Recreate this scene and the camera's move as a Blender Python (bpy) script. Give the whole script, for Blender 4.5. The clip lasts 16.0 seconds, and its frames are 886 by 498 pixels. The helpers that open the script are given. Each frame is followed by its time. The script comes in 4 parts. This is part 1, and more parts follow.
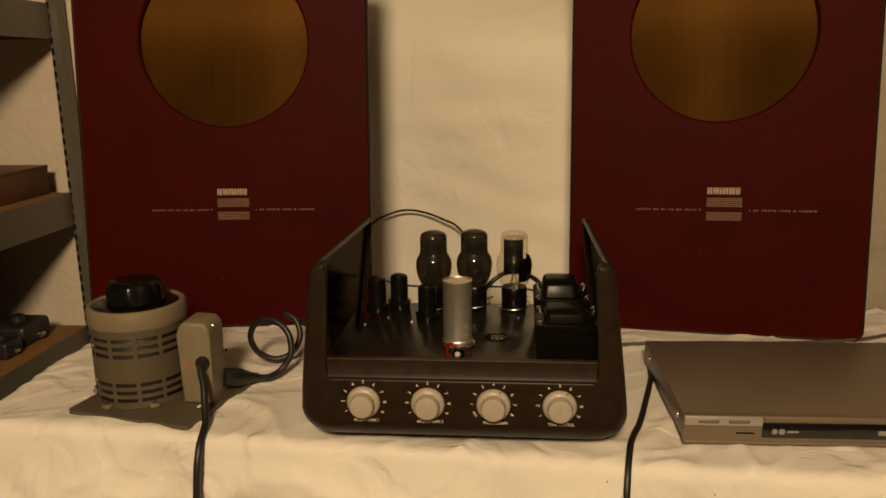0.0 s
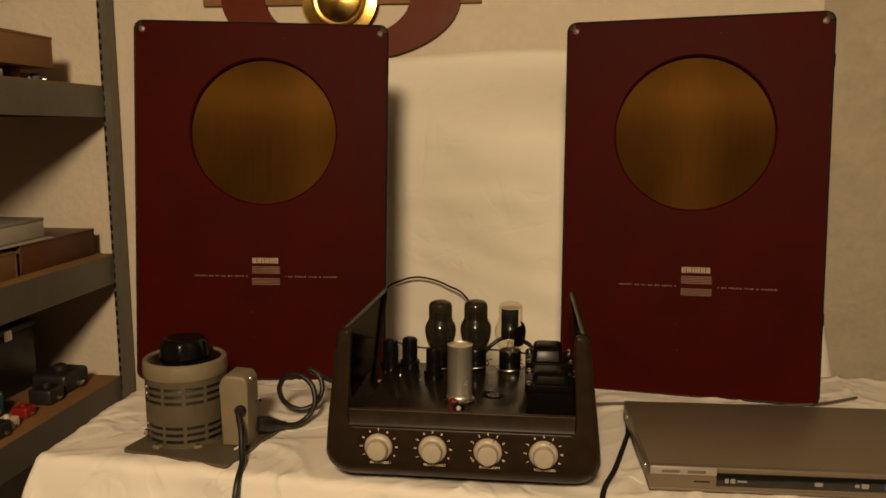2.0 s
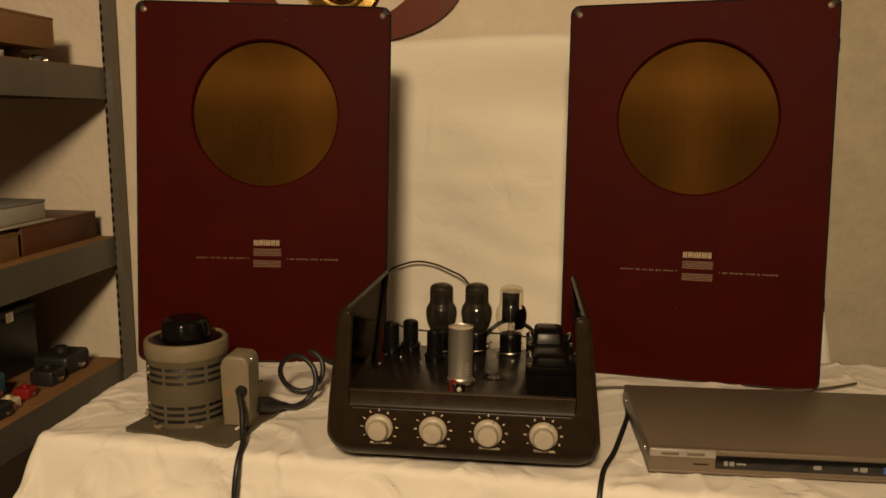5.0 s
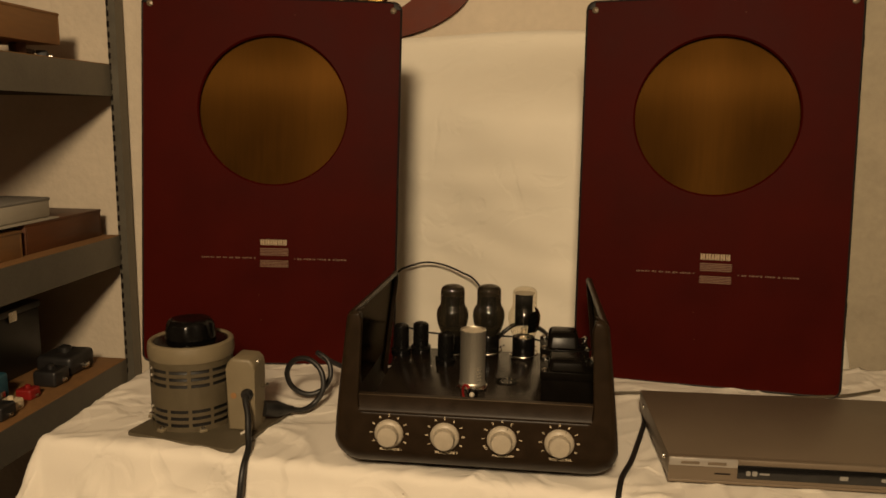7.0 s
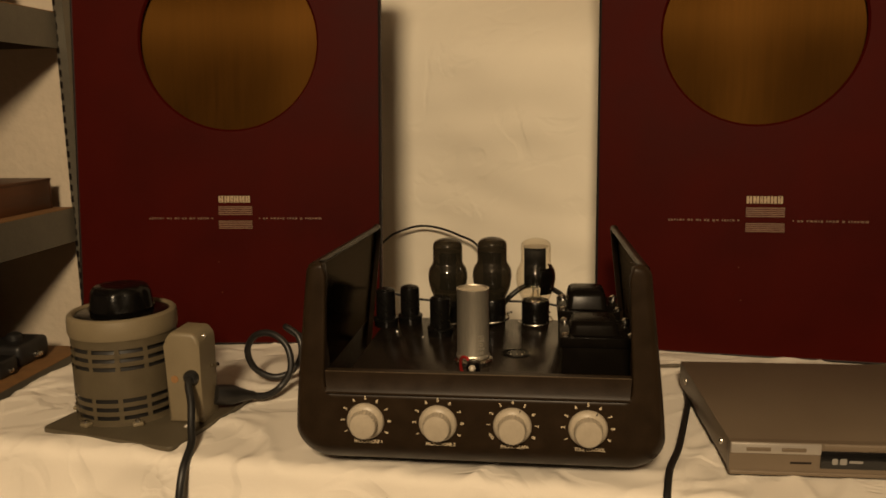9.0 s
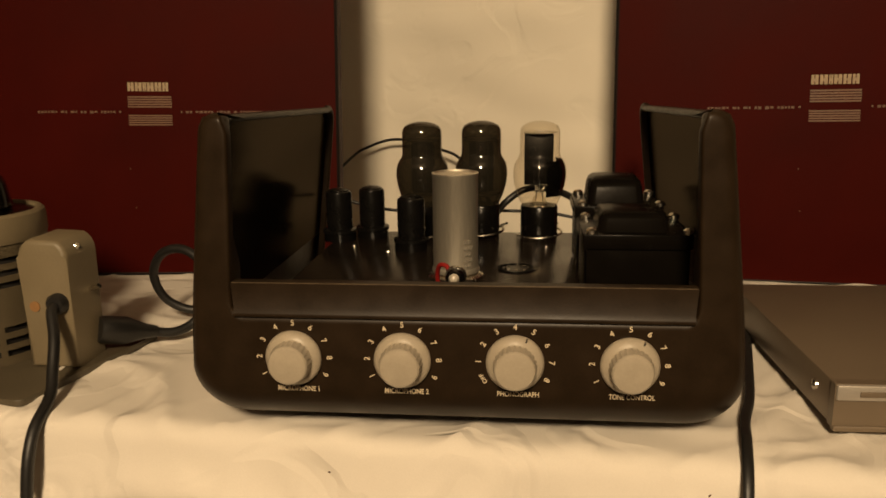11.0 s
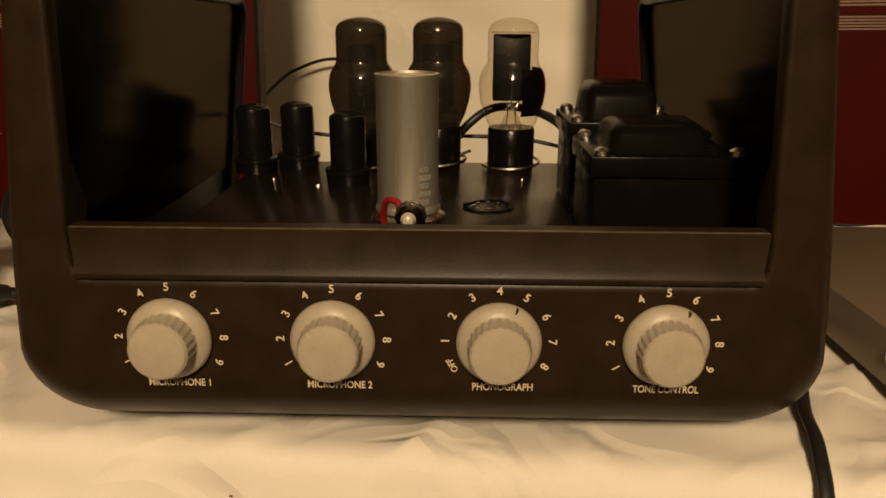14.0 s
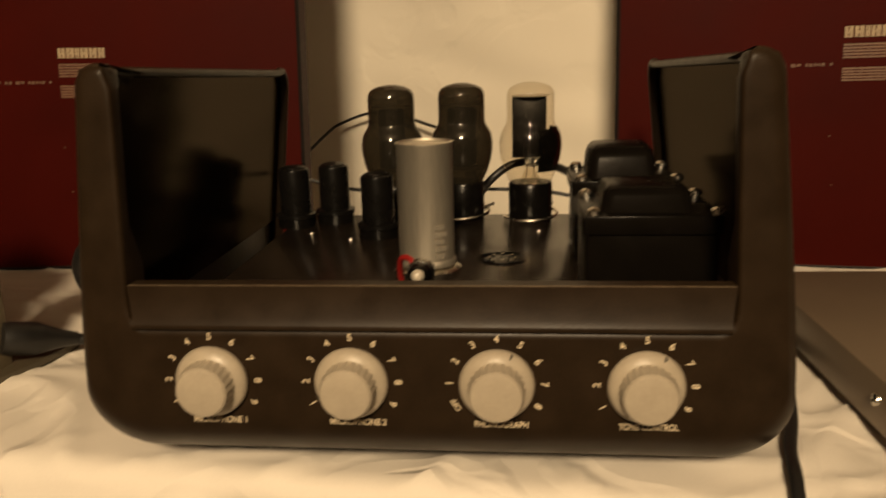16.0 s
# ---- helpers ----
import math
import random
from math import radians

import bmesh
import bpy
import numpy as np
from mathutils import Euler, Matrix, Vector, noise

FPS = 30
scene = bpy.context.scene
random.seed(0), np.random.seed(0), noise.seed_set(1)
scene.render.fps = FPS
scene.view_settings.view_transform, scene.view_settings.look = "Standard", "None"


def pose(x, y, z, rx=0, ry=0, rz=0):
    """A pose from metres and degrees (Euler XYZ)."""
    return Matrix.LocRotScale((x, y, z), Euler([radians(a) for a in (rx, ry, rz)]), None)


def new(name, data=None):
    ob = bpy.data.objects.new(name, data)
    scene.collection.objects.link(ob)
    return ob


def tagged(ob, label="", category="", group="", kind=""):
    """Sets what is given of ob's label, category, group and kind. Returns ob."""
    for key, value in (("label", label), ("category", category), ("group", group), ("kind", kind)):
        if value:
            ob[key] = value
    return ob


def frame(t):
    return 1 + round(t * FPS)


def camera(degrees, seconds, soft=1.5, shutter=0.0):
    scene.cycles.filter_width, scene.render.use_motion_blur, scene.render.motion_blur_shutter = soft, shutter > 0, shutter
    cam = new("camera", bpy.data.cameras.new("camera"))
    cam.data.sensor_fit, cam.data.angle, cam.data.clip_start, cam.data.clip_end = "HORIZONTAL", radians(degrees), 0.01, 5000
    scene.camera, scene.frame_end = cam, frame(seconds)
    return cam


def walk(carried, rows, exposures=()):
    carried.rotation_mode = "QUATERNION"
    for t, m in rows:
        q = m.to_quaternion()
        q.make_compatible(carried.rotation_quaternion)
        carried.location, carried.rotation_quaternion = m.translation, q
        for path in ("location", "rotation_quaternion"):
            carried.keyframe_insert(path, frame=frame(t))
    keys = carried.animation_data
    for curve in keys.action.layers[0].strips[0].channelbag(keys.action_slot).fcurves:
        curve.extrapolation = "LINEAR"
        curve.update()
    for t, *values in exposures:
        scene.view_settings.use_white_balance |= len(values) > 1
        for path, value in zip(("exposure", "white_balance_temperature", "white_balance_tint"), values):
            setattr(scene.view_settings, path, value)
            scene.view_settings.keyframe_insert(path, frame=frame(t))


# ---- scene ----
cam = camera(59.0, 16.0, soft=1.6, shutter=0.4)
# seconds, eye x y z, yaw, pitch, roll
ROWS = [
    (0, 0.0593, -0.7657, 1.1532, 5.618, -12.887, -0.990),
    (0.5, 0.0605, -0.8116, 1.1686, 5.397, -12.097, -0.371),
    (1, 0.0611, -0.8335, 1.1756, 5.666, -11.858, -0.177),
    (1.5, 0.0684, -0.8970, 1.1984, 6.391, -10.145, -0.510),
    (2, 0.0783, -0.9260, 1.2076, 6.215, -8.759, 0.145),
    (2.5, 0.0833, -0.9385, 1.2063, 5.766, -9.404, 0.455),
    (3, 0.0806, -0.9391, 1.2032, 6.002, -9.890, 0.575),
    (3.5, 0.0782, -0.9308, 1.2004, 6.022, -10.268, 0.332),
    (4, 0.0778, -0.9279, 1.1995, 6.284, -10.055, 0.424),
    (6.5, 0.0708, -0.9189, 1.1974, 6.198, -9.434, 0.693),
    (7, 0.0657, -0.8964, 1.1923, 6.728, -9.530, 0.767),
    (7.5, 0.0640, -0.8673, 1.1742, 7.714, -10.320, 0.564),
    (8, 0.0632, -0.8165, 1.1523, 8.089, -10.318, 1.331),
    (8.5, 0.0616, -0.7469, 1.1293, 8.292, -9.922, 0.618),
    (9, 0.0562, -0.6858, 1.1000, 7.004, -10.231, -0.760),
    (9.5, 0.0505, -0.6220, 1.0707, 6.456, -11.068, -0.834),
    (12, 0.0349, -0.3880, 0.9590, 5.054, -13.699, -1.374),
    (12.5, 0.0397, -0.3716, 0.9582, 3.973, -13.978, -1.664),
    (13, 0.0318, -0.3490, 0.9458, 3.418, -14.438, -0.295),
    (13.5, 0.0329, -0.3174, 0.9193, 2.404, -15.683, -1.129),
    (14, 0.0199, -0.3034, 0.9437, 1.655, -17.108, 0.133),
    (14.5, 0.0200, -0.3336, 0.9475, 1.711, -18.984, 1.479),
    (15, 0.0248, -0.3191, 0.9501, 2.559, -17.043, -0.537),
    (15.5, 0.0160, -0.3382, 0.9536, 6.932, -16.484, -1.029),
    (16, 0.0453, -0.3436, 0.9639, 5.775, -14.318, -1.543),
]
def eye_pose(x, y, z, yaw, pitch, roll):
    """roll leans to the left, as look() has it."""
    a = pose(x, y, z, 90 + pitch, 0, yaw)
    return a @ pose(0, 0, 0, 0, 0, roll)

walk(cam, [(t, eye_pose(*r)) for t, *r in ROWS], [(0.0, 0.0), (9.5, 0.0), (12.0, 0.24), (13.5, 0.12), (14.0, 0.14), (14.5, 0.22), (15.5, 0.26), (16.0, 0.34)])

# ---- light ----
scene.view_settings.exposure = 0.0
world = bpy.data.worlds.new("room_dark")
scene.world = world
world.use_nodes = True
world.node_tree.nodes["Background"].inputs[0].default_value = (0.004, 0.0025, 0.0015, 1)
world.node_tree.nodes["Background"].inputs[1].default_value = 1.0


WARM = (1.0, 0.742, 0.45)
bulb = bpy.data.lights.new("ceiling_bulb", "POINT")
bulb.energy, bulb.color, bulb.shadow_soft_size = 208.0, WARM, 0.16
new("ceiling_bulb", bulb).location = (0.01, -1.90, 2.02)


# ---- materials ----
def material(name, colour, rough=0.6, metal=0.0, vary=0.25, scale=40.0, fine=400.0, bump=0.15, depth=0.001, coat=0.0, spec=0.5, other=None, stretch=(1, 1, 1), folds=0.0, ior=1.5):
    """Colour with blotches at two scales, wear in the gloss and fine relief, in object space."""
    m = bpy.data.materials.new(name)
    m.use_nodes = True
    n, l = m.node_tree.nodes, m.node_tree.links
    b = n["Principled BSDF"]
    co, mp = n.new("ShaderNodeTexCoord"), n.new("ShaderNodeMapping")
    mp.inputs["Scale"].default_value = stretch
    l.new(co.outputs["Object"], mp.inputs[0])
    big, small = n.new("ShaderNodeTexNoise"), n.new("ShaderNodeTexNoise")
    for node, sc, det in ((big, scale, 4), (small, fine, 3)):
        node.inputs["Scale"].default_value, node.inputs["Detail"].default_value = sc, det
        l.new(mp.outputs[0], node.inputs["Vector"])
    ramp = n.new("ShaderNodeValToRGB")
    c2 = other or tuple(c * (1 - vary) for c in colour)
    ramp.color_ramp.elements[0].position, ramp.color_ramp.elements[1].position = 0.3, 0.7
    ramp.color_ramp.elements[0].color, ramp.color_ramp.elements[1].color = (*c2, 1), (*colour, 1)
    mix = n.new("ShaderNodeMath")
    mix.operation = "MULTIPLY_ADD"
    mix.inputs[1].default_value = 0.35
    scaled = n.new("ShaderNodeMath")
    scaled.operation = "MULTIPLY"
    scaled.inputs[1].default_value = 0.65
    l.new(big.outputs["Fac"], scaled.inputs[0])
    l.new(small.outputs["Fac"], mix.inputs[0])
    l.new(scaled.outputs[0], mix.inputs[2])
    l.new(mix.outputs[0], ramp.inputs[0])
    l.new(ramp.outputs[0], b.inputs["Base Color"])
    rr = n.new("ShaderNodeMapRange")
    rr.inputs["To Min"].default_value, rr.inputs["To Max"].default_value = max(rough - 0.1, 0.02), min(rough + 0.1, 1)
    l.new(big.outputs["Fac"], rr.inputs[0])
    l.new(rr.outputs[0], b.inputs["Roughness"])
    b.inputs["Metallic"].default_value = metal
    b.inputs["IOR"].default_value = ior
    b.inputs["Coat Weight"].default_value = coat
    b.inputs["Specular IOR Level"].default_value = spec
    bp = n.new("ShaderNodeBump")
    bp.inputs["Strength"].default_value, bp.inputs["Distance"].default_value = bump, depth
    l.new(small.outputs["Fac"], bp.inputs["Height"])
    l.new(bp.outputs[0], b.inputs["Normal"])
    if folds:
        # soft pressed-in creases, wider than the weave
        cr, sc, b2 = n.new("ShaderNodeTexNoise"), n.new("ShaderNodeValToRGB"), n.new("ShaderNodeBump")
        cr.inputs["Scale"].default_value, cr.inputs["Detail"].default_value, cr.inputs["Distortion"].default_value = 9.0, 2.5, 1.2
        l.new(mp.outputs[0], cr.inputs["Vector"])
        for e, (p, v) in zip((sc.color_ramp.elements[0], sc.color_ramp.elements[1], sc.color_ramp.elements.new(0.5)), ((0.40, 0.0), (0.60, 0.0), (0.5, 1.0))):
            e.position, e.color = p, (v, v, v, 1)
        l.new(cr.outputs["Fac"], sc.inputs[0]), l.new(sc.outputs[0], b2.inputs["Height"])
        b2.inputs["Strength"].default_value, b2.inputs["Distance"].default_value = folds, 0.006
        l.new(bp.outputs[0], b2.inputs["Normal"]), l.new(b2.outputs[0], b.inputs["Normal"])
    return m


def glass(name, colour, rough=0.045, film=0.0):
    """Thin glass; film: how much of it a grey carbon film inside hides."""
    m = bpy.data.materials.new(name)
    m.use_nodes = True
    n, l = m.node_tree.nodes, m.node_tree.links
    n.remove(n["Principled BSDF"])
    tr, gl, mx, fr = n.new("ShaderNodeBsdfTransparent"), n.new("ShaderNodeBsdfGlossy"), n.new("ShaderNodeMixShader"), n.new("ShaderNodeLayerWeight")
    tr.inputs[0].default_value, gl.inputs["Roughness"].default_value, fr.inputs[0].default_value = (*colour, 1), rough, 0.5
    pw, amount = n.new("ShaderNodeMath"), n.new("ShaderNodeMapRange")
    pw.operation, pw.inputs[1].default_value = "POWER", 4.0
    amount.inputs["To Min"].default_value, amount.inputs["To Max"].default_value = 0.055, 0.60
    l.new(fr.outputs["Facing"], pw.inputs[0]), l.new(pw.outputs[0], amount.inputs[0])
    through_glass = tr
    if film:
        dif, nz, rp, fm = n.new("ShaderNodeBsdfDiffuse"), n.new("ShaderNodeTexNoise"), n.new("ShaderNodeMapRange"), n.new("ShaderNodeMixShader")
        dif.inputs[0].default_value, nz.inputs["Scale"].default_value = (0.036, 0.031, 0.022, 1), 45
        rp.inputs["To Min"].default_value, rp.inputs["To Max"].default_value = film * 0.6, film * 1.5
        l.new(nz.outputs["Fac"], rp.inputs[0]), l.new(rp.outputs[0], fm.inputs[0])
        l.new(tr.outputs[0], fm.inputs[1]), l.new(dif.outputs[0], fm.inputs[2])
        through_glass = fm
    l.new(amount.outputs[0], mx.inputs[0]), l.new(through_glass.outputs[0], mx.inputs[1]), l.new(gl.outputs[0], mx.inputs[2])
    l.new(mx.outputs[0], n["Material Output"].inputs[0])
    return m


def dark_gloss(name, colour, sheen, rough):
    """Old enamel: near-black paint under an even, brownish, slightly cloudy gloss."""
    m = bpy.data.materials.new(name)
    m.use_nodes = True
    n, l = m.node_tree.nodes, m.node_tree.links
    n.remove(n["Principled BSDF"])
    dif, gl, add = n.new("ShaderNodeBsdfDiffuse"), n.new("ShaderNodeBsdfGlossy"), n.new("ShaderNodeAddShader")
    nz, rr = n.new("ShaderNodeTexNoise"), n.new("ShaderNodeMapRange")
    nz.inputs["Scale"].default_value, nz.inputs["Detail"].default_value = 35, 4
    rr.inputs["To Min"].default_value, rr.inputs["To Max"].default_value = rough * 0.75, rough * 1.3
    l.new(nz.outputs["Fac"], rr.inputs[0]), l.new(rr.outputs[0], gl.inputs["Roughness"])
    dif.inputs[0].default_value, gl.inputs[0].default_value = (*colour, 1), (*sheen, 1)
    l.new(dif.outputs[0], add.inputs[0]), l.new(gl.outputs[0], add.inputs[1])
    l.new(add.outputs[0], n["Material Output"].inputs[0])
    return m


def glowing(name, colour, strength):
    m = bpy.data.materials.new(name)
    m.use_nodes = True
    b = m.node_tree.nodes["Principled BSDF"]
    b.inputs["Base Color"].default_value = b.inputs["Emission Color"].default_value = (*colour, 1)
    b.inputs["Emission Strength"].default_value = strength
    return m


def grille_cloth(name):
    """Brown-gold woven cloth whose warp and weft shine across each other."""
    m = bpy.data.materials.new(name)
    m.use_nodes = True
    n, l = m.node_tree.nodes, m.node_tree.links
    n.remove(n["Principled BSDF"])
    co = n.new("ShaderNodeTexCoord")
    weave, blot = n.new("ShaderNodeTexNoise"), n.new("ShaderNodeTexNoise")
    mp = n.new("ShaderNodeMapping")
    mp.inputs["Scale"].default_value = (1, 1, 0.06)
    l.new(co.outputs["Object"], mp.inputs[0]), l.new(mp.outputs[0], weave.inputs["Vector"])
    weave.inputs["Scale"].default_value, blot.inputs["Scale"].default_value = 180, 11
    l.new(co.outputs["Object"], blot.inputs["Vector"])
    ramp = n.new("ShaderNodeValToRGB")
    ramp.color_ramp.elements[0].color, ramp.color_ramp.elements[1].color = (0.040, 0.017, 0.0030, 1), (0.068, 0.029, 0.0053, 1)
    ramp.color_ramp.elements[0].position, ramp.color_ramp.elements[1].position = 0.3, 0.75
    mean = n.new("ShaderNodeMix")
    mean.data_type = "FLOAT"
    mean.inputs[0].default_value = 0.5
    l.new(weave.outputs["Fac"], mean.inputs[2]), l.new(blot.outputs["Fac"], mean.inputs[3])
    l.new(mean.outputs[0], ramp.inputs[0])
    dif = n.new("ShaderNodeBsdfDiffuse")
    l.new(ramp.outputs[0], dif.inputs[0])
    tan = n.new("ShaderNodeTangent")
    tan.direction_type, tan.axis = "RADIAL", "Y"
    parts = []
    for direction in ((1, 0, 0), (0, 0, 1)):
        g = n.new("ShaderNodeBsdfAnisotropic")
        g.inputs["Roughness"].default_value, g.inputs["Anisotropy"].default_value = 0.58, 0.80
        g.inputs[0].default_value = (0.105, 0.046, 0.009, 1)
        v = n.new("ShaderNodeCombineXYZ")
        for k in range(3):
            v.inputs[k].default_value = direction[k]
        l.new(v.outputs[0], g.inputs["Tangent"])
        parts.append(g)
    both, out = n.new("ShaderNodeMixShader"), n.new("ShaderNodeMixShader")
    both.inputs[0].default_value = 0.62
    l.new(parts[0].outputs[0], both.inputs[1]), l.new(parts[1].outputs[0], both.inputs[2])
    out.inputs[0].default_value = 0.27
    l.new(dif.outputs[0], out.inputs[1]), l.new(both.outputs[0], out.inputs[2])
    l.new(out.outputs[0], n["Material Output"].inputs[0])
    return m


M_PLASTER = material("rough_plaster", (0.68, 0.585, 0.46), 0.9, vary=0.14, scale=9, fine=60, bump=0.5, depth=0.004)
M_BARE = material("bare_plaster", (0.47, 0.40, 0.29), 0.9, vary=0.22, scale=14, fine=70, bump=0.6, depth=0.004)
M_SHEET = material("white_cotton_sheet", (0.75, 0.69, 0.60), 0.9, vary=0.09, scale=7, fine=900, bump=0.1, folds=0.32)
M_HUNG = material("hung_cotton_sheet", (0.82, 0.76, 0.64), 0.9, vary=0.07, scale=5, fine=900, bump=0.1, folds=0.16)
# ceiling, out-of-view walls and floor: colours darkened to keep bounced light low
M_CEIL = material("dark_low_bounce_ceiling", (0.12, 0.10, 0.08), 0.9, vary=0.08, scale=5, fine=90)
M_DARKWALL = material("dark_low_bounce_wall", (0.05, 0.033, 0.02), 0.7, vary=0.3, scale=6, fine=60)
M_FLOOR = material("concrete_floor", (0.08, 0.065, 0.05), 0.8, vary=0.3, scale=6, fine=120)
M_RED = material("maroon_leatherette", (0.047, 0.0027, 0.0010), 0.5, vary=0.38, scale=9, fine=900, bump=0.35, depth=0.0006, spec=0.035)
M_BLACK = material("black_edging", (0.010, 0.006, 0.005), 0.5, vary=0.3, spec=0.15)
M_CLOTH = grille_cloth("brown_grille_cloth")
M_GOLD = material("gold_print", (0.15, 0.070, 0.030), 0.5, vary=0.35, scale=60)
M_GOLD_DIM = material("worn_gold_print", (0.13, 0.055, 0.024), 0.6, vary=0.5, scale=90)
M_BADGE = material("worn_cream_badge", (0.40, 0.30, 0.18), 0.6, vary=0.45, scale=120)
M_CREAM_PRINT = material("cream_print", (0.66, 0.55, 0.38), 0.6, vary=0.2, scale=200)
M_HAMMER = material("brown_wrinkle_enamel", (0.0225, 0.0134, 0.0066), 0.38, vary=0.45, scale=60, fine=800, bump=0.09, depth=0.0004, spec=0.18)
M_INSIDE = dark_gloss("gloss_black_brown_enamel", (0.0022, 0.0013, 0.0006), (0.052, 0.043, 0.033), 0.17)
M_CHASSIS = material("dark_plated_chassis", (0.020, 0.014, 0.010), 0.22, 0.1, vary=0.35, scale=18, fine=120, bump=0.06, spec=0.26)
M_KNOB = material("ivory_plastic", (0.39, 0.335, 0.255), 0.38, vary=0.16, scale=120, fine=600, bump=0.08)
M_CAN = material("brushed_aluminium", (0.80, 0.73, 0.60), 0.40, 0.88, vary=0.3, scale=50, fine=500, bump=0.15, stretch=(1, 1, 0.15))
M_TUBEMETAL = material("black_tube_metal", (0.005, 0.0045, 0.004), 0.28, 0.0, vary=0.3, scale=90, fine=300, spec=0.14)
M_BAKELITE = material("black_bakelite", (0.004, 0.0035, 0.003), 0.20, vary=0.3, spec=0.25)
M_XFORMER = material("black_transformer_enamel", (0.005, 0.004, 0.003), 0.24, vary=0.3, scale=70, bump=0.04, spec=0.4, ior=1.16)
M_STEEL = material("bright_steel", (0.72, 0.68, 0.60), 0.25, 1.0, vary=0.2, scale=200)
M_SMOKE = glass("smoked_tube_glass", (0.22, 0.192, 0.142), film=0.36)
M_CLEAR = glass("clear_tube_glass", (0.93, 0.90, 0.84))
M_PLATE = material("carbonised_plate", (0.004, 0.0035, 0.003), 0.4, vary=0.3, scale=90, spec=0.2)
M_MICA = material("mica", (0.45, 0.40, 0.32), 0.3, vary=0.2)
M_VPLATE = material("dark_worn_plate", (0.085, 0.068, 0.042), 0.5, vary=0.3, scale=30, fine=500, bump=0.15)
M_VARIAC = material("grey_green_enamel", (0.182, 0.145, 0.087), 0.5, vary=0.16, scale=30, fine=500, bump=0.15)
M_RUBBER = material("black_rubber", (0.012, 0.011, 0.010), 0.45, vary=0.3)
M_DVD = material("grey_painted_steel", (0.165, 0.125, 0.085), 0.42, 0.2, vary=0.12, scale=14, fine=900, bump=0.05)
M_SILVER = material("silver_plastic", (0.42, 0.38, 0.33), 0.38, 0.45, vary=0.1, scale=30)
M_DISPLAY = material("black_display_window", (0.006, 0.006, 0.006), 0.10, vary=0.2, coat=0.5)
M_STAMP = material("stamped_aluminium", (0.30, 0.27, 0.22), 0.5, 0.3, vary=0.3, scale=300)
M_EDGE = material("worn_enamel_edge", (0.16, 0.115, 0.07), 0.4, 0.3, vary=0.5, scale=200)
M_WHITE_PRINT = material("white_print", (0.24, 0.225, 0.20), 0.6, vary=0.2, scale=300)
M_ZINC = material("galvanised_steel", (0.15, 0.135, 0.105), 0.45, 0.3, vary=0.25, scale=25, fine=200)
M_CHIP = material("raw_chipboard", (0.27, 0.135, 0.045), 0.75, vary=0.3, scale=60, fine=400, bump=0.3)
M_WOOD = material("reddish_wood", (0.105, 0.034, 0.009), 0.5, vary=0.4, scale=16, fine=140, stretch=(0.15, 0.15, 1))
M_WOOD_LIGHT = material("light_wood", (0.25, 0.12, 0.038), 0.55, vary=0.3, scale=16, fine=140, stretch=(1, 0.15, 1))
M_BRASS = material("polished_brass", (0.70, 0.45, 0.12), 0.22, 1.0, vary=0.2, scale=20)
M_REDPAINT = material("red_painted_wood", (0.13, 0.022, 0.006), 0.5, vary=0.25, scale=30, spec=0.15)
M_REDWIRE = material("red_insulation", (0.26, 0.012, 0.010), 0.4, vary=0.2)
M_DARKJUNK = material("dark_plastic", (0.02, 0.018, 0.017), 0.45, vary=0.4)
M_BLUE = material("blue_plastic", (0.02, 0.09, 0.13), 0.4, vary=0.2)
M_PAPER = material("white_card", (0.40, 0.36, 0.29), 0.8, vary=0.12, scale=20)


# ---- builders ----
def thing(name, place=(0, 0, 0), turn=(0, 0, 0), label="", category="", group=""):
    ob = new(name)
    ob.empty_display_size = 0.02
    ob.matrix_world = pose(*place, *turn)
    return tagged(ob, label, category, group)


def part(name, bm, mat, parent=None, label="", smooth=True, angle=35):
    """Links a bmesh as one mesh object under a thing or a part; its places are in the parent's space."""
    bmesh.ops.recalc_face_normals(bm, faces=bm.faces)
    for f in bm.faces:
        f.smooth = smooth
    if smooth:
        for e in bm.edges:
            if len(e.link_faces) == 2 and e.calc_face_angle(0) > radians(angle):
                e.smooth = False
    me = bpy.data.meshes.new(name)
    bm.to_mesh(me)
    bm.free()
    me.materials.append(mat)
    ob = new(name, me)
    if parent:
        ob.parent = parent
    return tagged(ob, label)


def box(x0, x1, y0, y1, z0, z1, bevel=0.0, seg=2, bm=None):
    own = bm is None
    bm = bm or bmesh.new()
    made = bmesh.ops.create_cube(bm, size=1, matrix=Matrix.LocRotScale(((x0 + x1) / 2, (y0 + y1) / 2, (z0 + z1) / 2), None, (x1 - x0, y1 - y0, z1 - z0)))
    if bevel:
        edges = list({e for v in made["verts"] for e in v.link_edges})
        bmesh.ops.bevel(bm, geom=edges, offset=bevel, segments=seg, affect="EDGES", profile=0.5)
    return bm


def lathe(profile, seg=40, m=None, bm=None, cap=True):
    """Turns (radius, height) pairs about z; ends are closed."""
    bm = bm or bmesh.new()
    m = m or Matrix()
    rings = []
    for r, h in profile:
        rings.append([bm.verts.new(m @ Vector((r * math.cos(2 * math.pi * k / seg), r * math.sin(2 * math.pi * k / seg), h))) for k in range(seg)])
    for a, b in zip(rings, rings[1:]):
        for k in range(seg):
            bm.faces.new((a[k], a[(k + 1) % seg], b[(k + 1) % seg], b[k]))
    if cap:
        bm.faces.new(rings[0]), bm.faces.new(rings[-1])
    return bm


